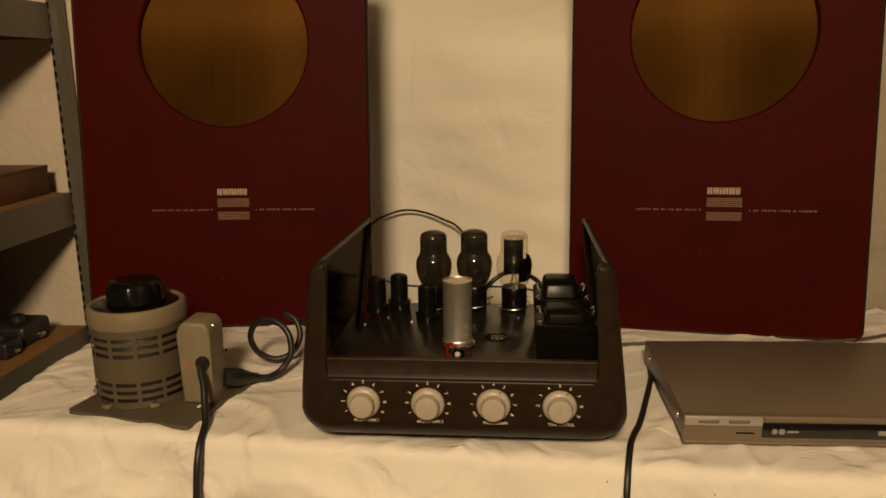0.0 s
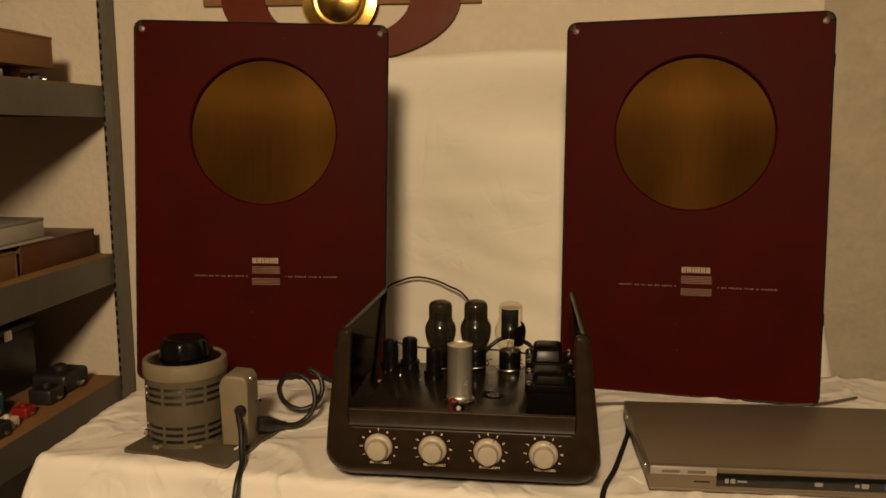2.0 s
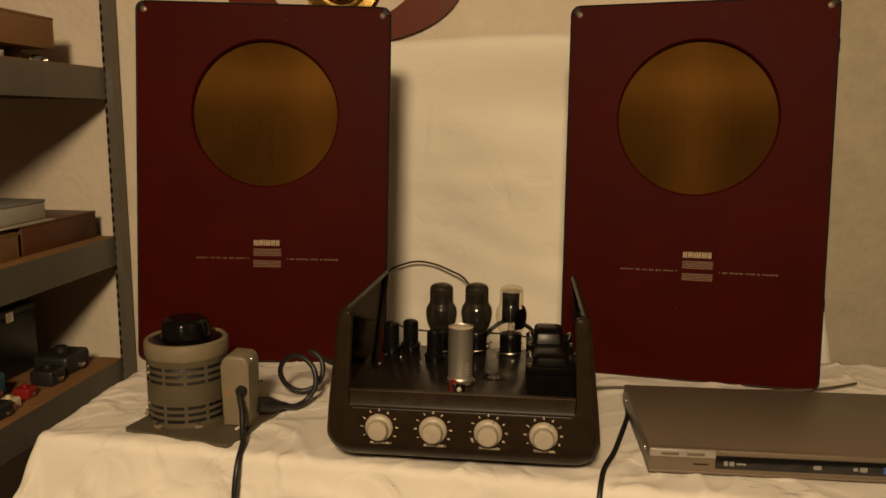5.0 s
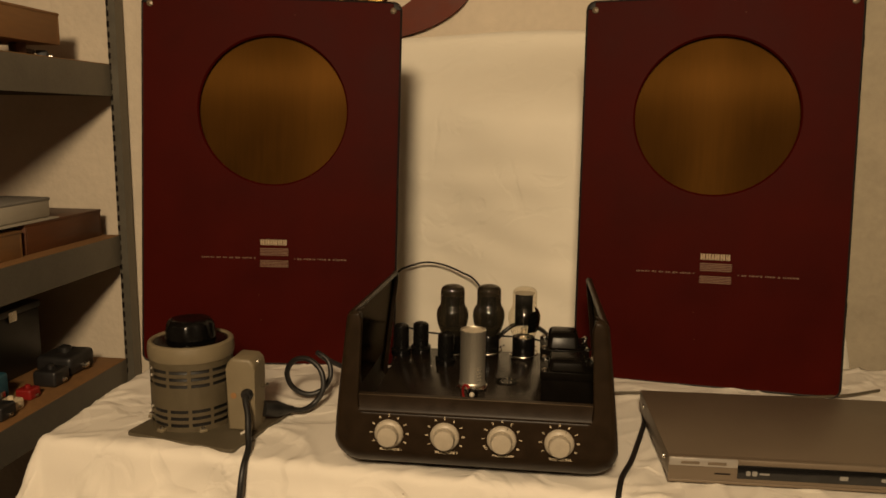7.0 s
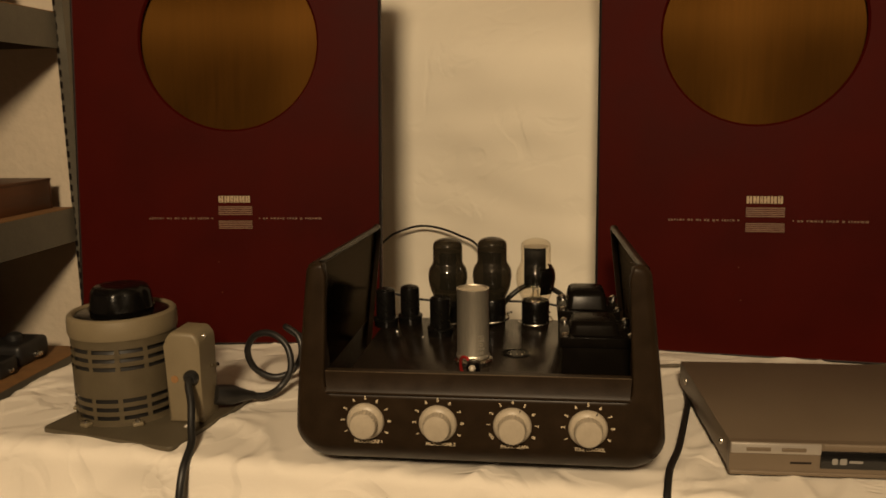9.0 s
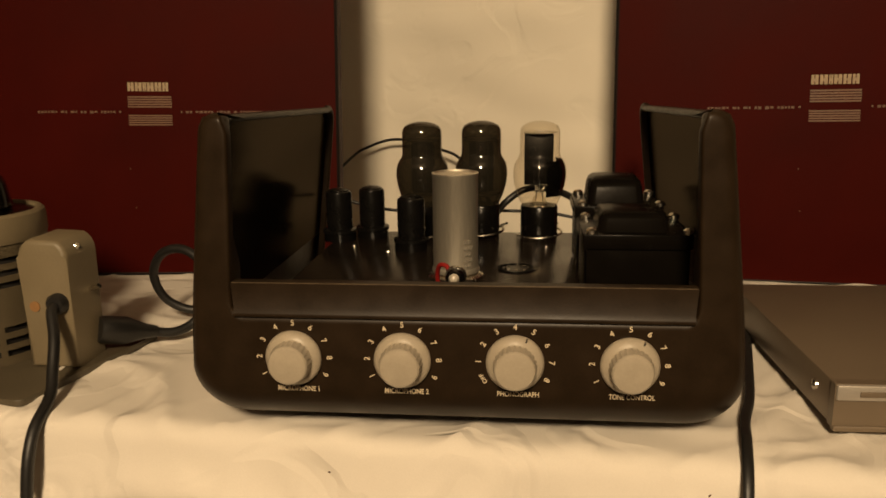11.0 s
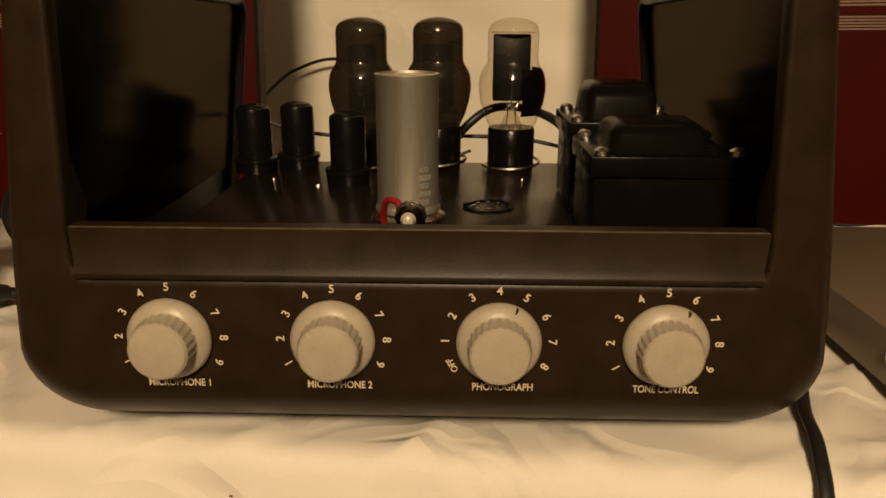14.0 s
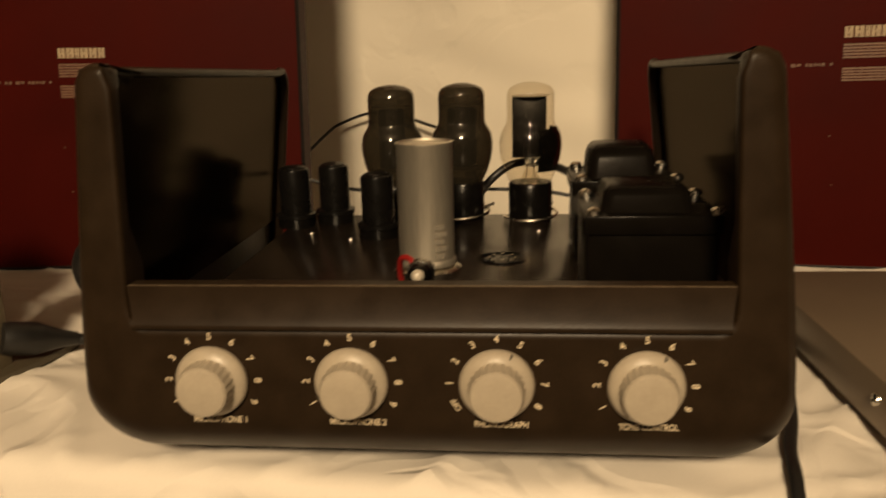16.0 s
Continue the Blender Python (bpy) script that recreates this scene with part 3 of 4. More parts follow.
    for s in (-1, 1):
        lo, hi = sorted((s * 0.1390, s * (side_x(0.955) - 0.0022)))
        part("upright_cap", box(lo, hi, 0.0005, 0.0125, 0.9490, 0.9600, 0.0028), M_HAMMER, a, "brown rounded corner closing the upright")
    part("chassis", box(-0.1405, 0.1405, 0.024, 0.305, 0.768, CH, 0.002), M_CHASSIS, a, "dark smooth metal chassis deck")
    part("base_plate", box(-0.135, 0.135, 0.03, 0.312, z0 + 0.0005, 0.768), M_BLACK, a)
    # apron behind the opening, its top a thin worn lip
    bm = bmesh.new()
    prof = ((0.0075, 0.8585), (-0.0024, 0.8585), (-0.0034, 0.8430), (-0.0050, 0.8400), (-0.0054, 0.8386), (-0.0050, 0.8374), (-0.0030, 0.8366), (0.0075, 0.8366))
    ends = [[bm.verts.new((x * (1.0 if z > 0.845 else 0.990), y, z)) for y, z in prof] for x in (-0.1412, 0.1412)]
    for k in range(len(prof)):
        m2 = (k + 1) % len(prof)
        bm.faces.new((ends[0][k], ends[0][m2], ends[1][m2], ends[1][k]))
    bm.faces.new(ends[0]), bm.faces.new(ends[1])
    ap = part("apron", bm, M_HAMMER, a, angle=50)
    part("apron_lip", box(-0.1408, 0.1408, -0.0022, -0.0006, 0.8583, 0.8588), M_EDGE, ap, "worn bare metal lip", smooth=False)
    for x in (-0.12, 0.12):
        for y in (0.06, 0.28):
            part("foot", lathe([(0.009, AMP_BASE), (0.010, z0 + 0.001)], 16, Matrix.Translation((x, y, 0))), M_RUBBER, a, "black rubber foot")
    # knobs with printed scales
    rnd = random.Random(2)
    for kx, name, first, mark, wide in ((-0.103, "MICROPHONE 1", 5, 210, 0.0265), (-0.0345, "MICROPHONE 2", 5, 232, 0.0275), (0.0345, "PHONOGRAPH", 4, 66, 0.0255), (0.103, "TONE CONTROL", 5, 63, 0.0275)):
        m = Matrix.Translation((kx, -0.0032, 0.8113)) @ UPRIGHT
        kn = part("knob", lathe([(0.0172, 0.0), (0.0178, 0.0012), (0.0176, 0.003), (0.0160, 0.0052), (0.0140, 0.0062), (0.0132, 0.0068), (0.0132, 0.0072)], 56, m), M_KNOB, a, "ivory plastic skirted knob")
        bm = bmesh.new()
        n = 96
        rings = []
        for h, rr, fl in ((0.0066, 0.0132, 0.0), (0.0074, 0.0133, 0.0006), (0.0140, 0.0127, 0.0006), (0.0154, 0.0123, 0.0), (0.0165, 0.0113, 0.0), (0.0171, 0.0080, 0.0), (0.0173, 0.003, 0.0)):
            rings.append([bm.verts.new(m @ Vector(((rr - fl * (j % 4 > 1)) * math.cos(2 * math.pi * j / n), (rr - fl * (j % 4 > 1)) * math.sin(2 * math.pi * j / n), h))) for j in range(n)])
        for p, q in zip(rings, rings[1:]):
            for j in range(n):
                bm.faces.new((p[j], p[(j + 1) % n], q[(j + 1) % n], q[j]))
        bm.faces.new(rings[-1])
        part("grip", bm, M_KNOB, kn, "fluted ivory grip")
        bm = box(0.0146, 0.0176, -0.0004, 0.0004, 0.0030, 0.0054)
        bmesh.ops.transform(bm, verts=bm.verts, matrix=m @ Matrix.Rotation(radians(mark), 4, "Z"))
        part("pointer", bm, M_DARKJUNK, kn, "dark pointer line", smooth=False)
        for k in range(9):
            ang = 210 - 30 * k
            text = str(k + 1) if first == 5 else ("OFF" if k == 0 else str(k))
            mm = Matrix.Translation((kx + 0.0222 * math.cos(radians(ang)), -0.0032, 0.8113 + 0.0222 * math.sin(radians(ang)))) @ UPRIGHT @ Matrix.Rotation(radians(ang - 90), 4, "Z")
            if text == "OFF":
                mm = mm @ Matrix.Rotation(radians(0), 4, "Z")
            writing("scale_number", text, 0.0050 if len(text) == 1 else 0.0038, mm, M_CREAM_PRINT, a, "cream printed number")
        writing("printed_name", name, 0.0046, Matrix.Translation((kx + 0.002, -0.0032, 0.7903)) @ UPRIGHT, M_CREAM_PRINT, a, "cream printed name", wide)
    # pilot jewel and red wire behind the lip
    part("pilot_lamp", lathe([(0.0062, 0.0), (0.0062, 0.005), (0.0054, 0.0085), (0.0040, 0.0105), (0.0020, 0.0115)], 20, Matrix.Translation((-0.0045, 0.034, 0.8545)) @ UPRIGHT), M_BAKELITE, a, "black pilot lamp holder")
    part("lamp_glass", lathe([(0.0012, 0.0), (0.0030, 0.0012), (0.0034, 0.003), (0.0022, 0.0055), (0.0004, 0.0064)], 16, Matrix.Translation((-0.0045, 0.0245, 0.8565)) @ UPRIGHT), M_MICA, a, "pale pilot bulb")
    part("lamp_socket", lathe([(0.0070, 0.0), (0.0070, 0.0035), (0.0064, 0.0042)], 20, Matrix.Translation((-0.0045, 0.0375, 0.8545)) @ UPRIGHT), M_STEEL, a, "bright lamp socket rim")
    part("lamp_bracket", box(-0.011, 0.002, 0.036, 0.039, CH, 0.858), M_CHASSIS, a)
    part("red_wire", cable([(-0.016, 0.066, CH), (-0.019, 0.060, 0.845), (-0.017, 0.052, 0.857), (-0.011, 0.046, 0.858), (-0.008, 0.040, 0.850)], 0.0016, 8), M_REDWIRE, a, "red insulated wire")
    part("screw", lathe([(0.0001, 0.0), (0.0028, 0.0), (0.0025, 0.0016), (0.0001, 0.0022)], 14, Matrix.Translation((0.033, 0.036, CH)), cap=False), M_STEEL, a, "bright screw head")
    # empty valve socket
    so = part("socket", lathe([(0.0155, 0.0), (0.0155, 0.0012), (0.0125, 0.0016), (0.0125, 0.0006), (0.004, 0.0006)], 32, Matrix.Translation((0.034, 0.160, CH))), M_BAKELITE, a, "empty black valve socket")
    for k in range(8):
        part("socket_hole", lathe([(0.0011, 0.0), (0.0011, 0.0008)], 8, Matrix.Translation((0.034 + 0.0087 * math.cos(k * math.pi / 4), 0.160 + 0.0087 * math.sin(k * math.pi / 4), CH + 0.0006))), M_STEEL, so)
    # small bright rivets on the deck
    for x, y in ((-0.115, 0.235), (-0.08, 0.215), (0.0, 0.12), (0.06, 0.24)):
        part("rivet", lathe([(0.0001, 0), (0.0018, 0), (0.0014, 0.001), (0.0001, 0.0012)], 10, Matrix.Translation((x, y, CH)), cap=False), M_STEEL, a)


def capacitor():
    c = thing("can_capacitor", (-0.0125, 0.1300, CH), label="tall brushed aluminium can capacitor on the amplifier deck", category="capacitor")
    r = 0.0172
    part("can", lathe([(r + 0.0008, 0.006), (r + 0.0012, 0.0075), (r + 0.0008, 0.009), (r, 0.010), (r, 0.0795), (r + 0.0005, 0.0805), (r + 0.0005, 0.0818), (r - 0.0012, 0.0822), (r - 0.0020, 0.0808), (0.002, 0.0806)], 48), M_CAN, c)
    part("mounting_ring", lathe([(r + 0.004, 0.0), (r + 0.004, 0.003), (r - 0.001, 0.006)], 40), M_STEEL, c, "bright mounting ring")
    for k in range(5):
        z = 0.030 - 0.0045 * k
        m = bmesh.new()
        for j in range(3 + k % 2):
            ang = radians(-62 + 7 * j)
            box(-0.0008, 0.0008, -0.0003, 0.0003, z, z + 0.0026, bm=m)
            vs = m.verts[-8:]
            bmesh.ops.transform(m, verts=vs, matrix=Matrix.Rotation(ang, 4, "Z") @ Matrix.Translation((0, 0, 0)) @ Matrix.Translation((r + 0.0001, 0, 0)) @ Matrix.Rotation(radians(90), 4, "Z"))
        part("stamped_mark", m, M_STAMP, c, "pale stamped mark", smooth=False)


def metal_tube(x, y):
    t = thing("metal_tube", (x, y, CH), label="black metal valve plugged into the amplifier deck", category="valve", group="metal valves")
    part("shell", lathe([(0.0122, 0.0115), (0.0122, 0.044), (0.0116, 0.0462), (0.0100, 0.0470), (0.0096, 0.0478), (0.006, 0.0490), (0.001, 0.0494)], 32), M_TUBEMETAL, t)
    part("flange", lathe([(0.0158, 0.0075), (0.0160, 0.0085), (0.0158, 0.0105), (0.0122, 0.0118)], 32), M_TUBEMETAL, t)
    part("base", lathe([(0.0150, 0.0), (0.0150, 0.0072), (0.0140, 0.0078)], 32), M_BAKELITE, t, "black bakelite base")


BULB = [(0.0163, 0.0290), (0.0180, 0.0330), (0.0212, 0.0400), (0.0238, 0.0490), (0.0250, 0.0580), (0.0248, 0.0640), (0.0236, 0.0695), (0.0214, 0.0735), (0.0196, 0.0762), (0.0188, 0.0790), (0.0187, 0.0830), (0.0187, 0.0985), (0.0181, 0.1022), (0.0160, 0.1052), (0.0115, 0.1076), (0.0050, 0.1091), (0.0005, 0.1094)]


def glass_tube(x, y, smoked, turn=0):
    """A shouldered bottle valve on a black base."""
    t = thing("glass_valve", (x, y, CH), (0, 0, turn), label="shouldered glass valve with grey smoked bulb" if smoked else "shouldered clear glass rectifier valve, black plate inside", category="valve", group="glass valves")
    outer = lathe(BULB, 48, cap=False)
    part("bulb", outer, M_SMOKE if smoked else M_CLEAR, t, "smoked glass bulb" if smoked else "clear glass bulb", angle=180)
    part("base", lathe([(0.0172, 0.0), (0.0176, 0.002), (0.0176, 0.0285), (0.0166, 0.0300), (0.0160, 0.0300)], 40), M_BAKELITE, t, "black bakelite base")
    if smoked:
        part("plate", box(-0.0105, 0.0105, -0.008, 0.008, 0.042, 0.090, 0.003), M_PLATE, t, "dark metal plate structure")
        for z in (0.040, 0.092):
            part("mica_disc", lathe([(0.0165, z), (0.0165, z + 0.0006)], 24), M_MICA, t, "pale mica disc")
    else:
        part("plate", box(-0.0145, 0.0125, -0.0075, 0.0075, 0.050, 0.0975, 0.001), M_PLATE, t, "black carbonised plate")
        part("spacer_rod", cable([(-0.0007, -0.0092, 0.046), (-0.0007, -0.0092, 0.074)], 0.0006, 8, steps=1), M_STEEL, t, "bright rod between the plates")
        part("getter_ring", cable([(0.0045 * math.cos(radians(a)), 0.0045 * math.sin(radians(a)) - 0.003, 0.0435) for a in range(0, 361, 30)], 0.0006, 6, steps=2), M_STEEL, t, "bright wire ring")
        flash = bmesh.new()
        rows = [[flash.verts.new(((q - 0.0004) * math.cos(radians(a)), (q - 0.0004) * math.sin(radians(a)), h)) for a in range(-75, 50, 6)] for q, h in BULB[2:8]]
        for p, q in zip(rows, rows[1:]):
            for k in range(len(p) - 1):
                flash.faces.new((p[k], p[k + 1], q[k + 1], q[k]))
        part("getter_flash", flash, M_BAKELITE, t, "dark mirror patch inside the bulb")
        part("mica_disc", lathe([(0.0160, 0.0985), (0.0160, 0.0991)], 24), M_MICA, t, "pale mica disc")
        part("stem", lathe([(0.0085, 0.030), (0.006, 0.036), (0.0035, 0.041)], 20), M_CLEAR, t, "glass stem")
        for x2 in (-0.004, 0.004):
            part("support_wire", cable([(x2, 0, 0.030), (x2 * 0.7, 0.001, 0.041), (x2 * 1.2, 0, 0.053)], 0.0005, 6, steps=4), M_STEEL, t)
        part("filament_loop", cable([(-0.004, -0.002, 0.043), (-0.001, -0.003, 0.048), (0.003, -0.002, 0.045), (0.006, -0.001, 0.051)], 0.0005, 6, steps=4), M_STEEL, t)
    # sprung wire clamp round the foot
    ring = [(0.0215 * math.cos(a), 0.0215 * math.sin(a), 0.0012 + 0.002 * (1 + math.sin(a + 0.5))) for a in (radians(k) for k in range(-170, 60, 16))]
    part("clamp_wire", cable(ring + [(0.019, 0.022, 0.008)], 0.0013, 6, steps=3), M_STEEL, t, "bright sprung wire clamp")


def transformer(y0, y1, body_top, bell_top, x0=0.0805, x1=0.1490):
    t = thing("transformer", label="black enamelled transformer bolted to the amplifier deck", category="transformer", group="transformers")
    ym = (y0 + y1) / 2
    part("lower_case", box(x0, x1, y0, y1, CH, body_top - 0.004, 0.002), M_XFORMER, t)
    part("core", box(x0 - 0.002, x1 + 0.001, y0 - 0.002, y1 + 0.002, body_top - 0.010, body_top, 0.0008), M_XFORMER, t, "laminated iron core edge")
    # bell: a broad crown that narrows upward, with rounded ends
    bm = bmesh.new()
    rings = []
    for h, ins in ((0.0, 0.0), (0.003, 0.0006), (0.62, 0.003), (0.82, 0.0055), (0.95, 0.010), (1.0, 0.017)):
        z = body_top + (bell_top - body_top) * min(h if h > 0.1 else h * 10, 1)
        rings.append([bm.verts.new((x, y, z)) for x, y in rounded(x0 + 0.008 + ins * 0.5, x1 - 0.012 - ins * 0.5, y0 + 0.006 + ins, y1 - 0.006 - ins, 0.006)])
    n = len(rings[0])
    for p, q in zip(rings, rings[1:]):
        for k in range(n):
            bm.faces.new((p[k], p[(k + 1) % n], q[(k + 1) % n], q[k]))
    bm.faces.new(rings[-1])
    part("bell", bm, M_XFORMER, t, angle=50)
    for x in (x0 + 0.004, x1 - 0.001):
        for y in (y0 + 0.004, y1 - 0.004):
            b = part("bolt", lathe([(0.0001, 0.0), (0.0042, 0.0), (0.0040, 0.0022), (0.0024, 0.0036), (0.0001, 0.0040)], 18, Matrix.Translation((x, y, body_top)), cap=False), M_STEEL, t, "bright domed bolt head")


amplifier()
capacitor()
for x, y in ((-0.1060, 0.280), (-0.0605, 0.226), (-0.1345, 0.264)):
    metal_tube(x, y)
glass_tube(-0.0575, 0.288, True, 10)
glass_tube(-0.0015, 0.297, True, -20)
glass_tube(0.0540, 0.291, False, 0)
transformer(0.062, 0.126, 0.8775, 0.8915)
transformer(0.148, 0.212, 0.8815, 0.9025, x1=0.1440)


# ---- variable transformer ----
def variac():
    v = thing("variable_transformer", (-0.387, 0.131, TABLE), (0, 0, -12.4), label="grey-green vented variable transformer with black top knob", category="transformer")
    pl = rounded(-0.086, 0.086, -0.078, 0.078, 0.006)
    bm = slab(pl, 0.0, 0.005, 0.001)
    bmesh.ops.transform(bm, verts=bm.verts, matrix=Matrix.Translation((0, 0, 0.005)) @ Matrix.Rotation(radians(-90), 4, "X"))
    part("base_plate", bm, M_VPLATE, v, "dark worn base plate")
    cx, r = -0.0315, 0.0575
    slots = []
    for row in (0.0125, 0.0685):
        for k in range(3):
            slots.append(row + 0.0098 * k)
    # drum wall with real slots: a fine wall of facets, those of the slots left open
    nseg = 144
    zs = [0.004]
    for s in slots:
        zs += [s, s + 0.0046]
    zs = sorted(set(zs + [0.108]))
    bm = bmesh.new()
    rings = [[bm.verts.new((cx + r * math.cos(2 * math.pi * k / nseg), r * math.sin(2 * math.pi * k / nseg), z)) for k in range(nseg)] for z in zs]
    for i, (p, q) in enumerate(zip(rings, rings[1:])):
        open_row = any(abs(zs[i] - s) < 1e-6 for s in slots)
        for k in range(nseg):
            if open_row and (k % 12) not in (0, 1):
                continue
            bm.faces.new((p[k], p[(k + 1) % nseg], q[(k + 1) % nseg], q[k]))
    bmesh.ops.solidify(bm, geom=bm.faces[:], thickness=0.0016)
    part("drum", bm, M_VARIAC, v, "vented grey-green drum")
    part("winding", lathe([(0.052, 0.005), (0.054, 0.02), (0.054, 0.102), (0.050, 0.108)], 40, Matrix.Translation((cx, 0, 0))), M_DARKJUNK, v, "dark winding inside")
    part("rim", lathe([(r - 0.001, 0.1020), (r + 0.0012, 0.1025), (r + 0.0022, 0.1065), (r + 0.0022, 0.1185), (r + 0.0012, 0.1235), (r - 0.001, 0.1255), (r - 0.004, 0.1255), (r - 0.006, 0.1235), (r - 0.006, 0.1190)], 72, Matrix.Translation((cx, 0, 0)), cap=False), M_VARIAC, v, "rounded top rim")
    part("dial", lathe([(r - 0.006, 0.1190), (r - 0.006, 0.1230), (r - 0.010, 0.1242), (0.02, 0.1242)], 60, Matrix.Translation((cx, 0, 0))), M_BAKELITE, v, "black dial plate")
    bm = bmesh.new()
    n = 96
    rings = []
    for h, rr, fl in ((0.1240, 0.034, 0.0), (0.1280, 0.036, 0.0), (0.1330, 0.0355, 0.0016), (0.1465, 0.0335, 0.0022), (0.1510, 0.031, 0.0016), (0.1535, 0.027, 0.0), (0.1543, 0.018, 0.0), (0.1535, 0.01, 0.0)):
        rings.append([bm.verts.new((cx + (rr - fl * (0.5 + 0.5 * math.cos(8 * 2 * math.pi * j / n))) * math.cos(2 * math.pi * j / n), (rr - fl * (0.5 + 0.5 * math.cos(8 * 2 * math.pi * j / n))) * math.sin(2 * math.pi * j / n), h)) for j in range(n)])
    for p, q in zip(rings, rings[1:]):
        for j in range(n):
            bm.faces.new((p[j], p[(j + 1) % n], q[(j + 1) % n], q[j]))
    bm.faces.new(rings[-1])
    part("knob", bm, M_BAKELITE, v, "glossy black scalloped knob")
    # terminal box, standing square to the table
    outl = [(-0.352, 0.757), (-0.3120, 0.757), (-0.3110, 0.825)] + arc(-0.3270, 0.8465, 0.0160, 0, 60, 5) + arc(-0.3360, 0.8465, 0.0160, 110, 180, 5)
    tb = part("terminal_box", slab(outl, 0.100, 0.142, 0.004, 3), M_VARIAC, v, "grey-green terminal box")
    tb.matrix_parent_inverse = v.matrix_world.inverted()
    part("grommet", lathe([(0.0085, 0.0), (0.0085, 0.004), (0.0065, 0.007), (0.004, 0.007)], 20, Matrix.Translation((-0.3215, 0.100, 0.811)) @ UPRIGHT), M_RUBBER, tb, "black cord grommet")
    part("knockout", lathe([(0.0042, 0.0), (0.0042, 0.0008)], 16, Matrix.Translation((-0.3415, 0.100, 0.808)) @ UPRIGHT), M_CHIP, tb, "round brown mark")
    part("screw", lathe([(0.0001, 0.0), (0.003, 0.0), (0.002, 0.002), (0.0001, 0.0022)], 12, Matrix.Translation((-0.3130, 0.118, 0.853)) @ Matrix.Rotation(radians(60), 4, "Y"), cap=False), M_STEEL, tb, "bright screw")
    part("switch_lever", cable([(-0.3111, 0.128, 0.815), (-0.3045, 0.125, 0.817), (-0.3005, 0.124, 0.819)], 0.0022, 8), M_STEEL, tb, "chrome switch lever")
    for ang in (200, 262, 318, 90):
        b = part("mounting_lug", box(-0.006, 0.006, -0.004, 0.005, 0.005, 0.010, 0.002), M_VARIAC, v)
        b.matrix_local = Matrix.Translation((cx, 0, 0)) @ Matrix.Rotation(radians(ang), 4, "Z") @ Matrix.Translation((r + 0.004, 0, 0)) @ Matrix.Rotation(radians(90), 4, "Z")
        part("bolt", lathe([(0.0001, 0.0), (0.0036, 0.0), (0.0034, 0.002), (0.0001, 0.0036)], 14, Matrix.Translation((0, 0.0, 0.010)), cap=False), M_STEEL, b, "bright bolt")


variac()


def cord(name, points, radius, label, mat=None, flat=1.0, plug=None):
    c = thing(name, label=label, category="cable")
    part("flex", cable(points, radius, 12, flat), mat or M_RUBBER, c)
    if plug:
        p0, p1, r = plug
        d = (Vector(p1) - Vector(p0))
        m = Matrix.Translation(p0) @ d.to_track_quat("Z", "Y").to_matrix().to_4x4()
        h = d.length
        part("plug", lathe([(r * 0.9, 0), (r, h * 0.1), (r, h * 0.45), (r * 0.8, h * 0.6), (r * 0.55, h * 0.8), (r * 0.42, h)], 20, m), M_RUBBER, c, "moulded black plug")
    return c


ey = edge_y(-0.305)
cord("mains_cable", [(-0.3215, 0.096, 0.811), (-0.3200, 0.087, 0.807), (-0.312, 0.074, 0.792), (-0.306, 0.058, 0.772), (-0.3000, 0.042, 0.7585), (-0.2970, ey - 0.026, 0.740), (-0.298, ey - 0.040, 0.69), (-0.299, ey - 0.060, 0.55), (-0.300, ey - 0.080, 0.35)], 0.0042, "black rubber power cord hanging over the table edge")
turns = [(-0.275 + 0.033 * k2 * math.cos(radians(a)), 0.195 + 0.00016 * (a + 50), 0.794 + 0.0345 * k2 * math.sin(radians(a))) for a, k2 in ((-50, 1.0), (-10, 1.0), (35, 1.0), (80, 1.0), (125, 1.0), (170, 1.0), (215, 0.98), (262, 0.96), (305, 0.92), (350, 0.88), (395, 0.84), (440, 0.78))]
cord("amplifier_cable", [(-0.286, 0.168, 0.766), (-0.268, 0.180, 0.761)] + turns + [(-0.262, 0.285, 0.808), (-0.235, 0.300, 0.790), (-0.205, 0.318, 0.775), (-0.178, 0.335, 0.775), (-0.13, 0.330, 0.785), (-0.12, 0.312, 0.790)], 0.0042, "coiled black mains cord with moulded plug", plug=((-0.312, 0.134, 0.778), (-0.280, 0.171, 0.7645), 0.0120))
ey2 = edge_y(0.17)
cord("player_cable", [(0.262, 0.285, 0.768), (0.240, 0.262, 0.757), (0.233, 0.215, 0.7565), (0.211, 0.125, 0.7565), (0.199, 0.080, 0.7565), (0.186, 0.042, 0.7570), (0.178, 0.008, 0.7575), (0.1725, ey2 - 0.025, 0.738), (0.171, ey2 - 0.038, 0.68), (0.172, ey2 - 0.06, 0.50), (0.172, ey2 - 0.08, 0.35)], 0.0035, "grey-brown flat twin flex hanging over the table edge", flat=0.6)
cord("speaker_wire", [(-0.33, 0.66, 0.775), (-0.285, 0.75, 0.802), (-0.236, 0.800, 0.849), (-0.215, 0.800, 0.862), (-0.173, 0.790, 0.876), (-0.131, 0.775, 0.875), (-0.089, 0.750, 0.865), (-0.053, 0.720, 0.851), (-0.01, 0.66, 0.80), (0.0, 0.56, 0.765), (0.0, 0.45, 0.757), (0.0, 0.33, 0.775), (0.0, 0.312, 0.79)], 0.0022, "thin black loudspeaker wire arching up behind the amplifier")
cord("transformer_lead", [(0.010, 0.325, 0.840), (0.022, 0.318, 0.856), (0.040, 0.3235, 0.8675), (0.062, 0.3235, 0.8685), (0.085, 0.305, 0.863), (0.098, 0.27, 0.852), (0.104, 0.235, 0.836), (0.106, 0.222, CH)], 0.0034, "thick black lead between valve socket and transformer")
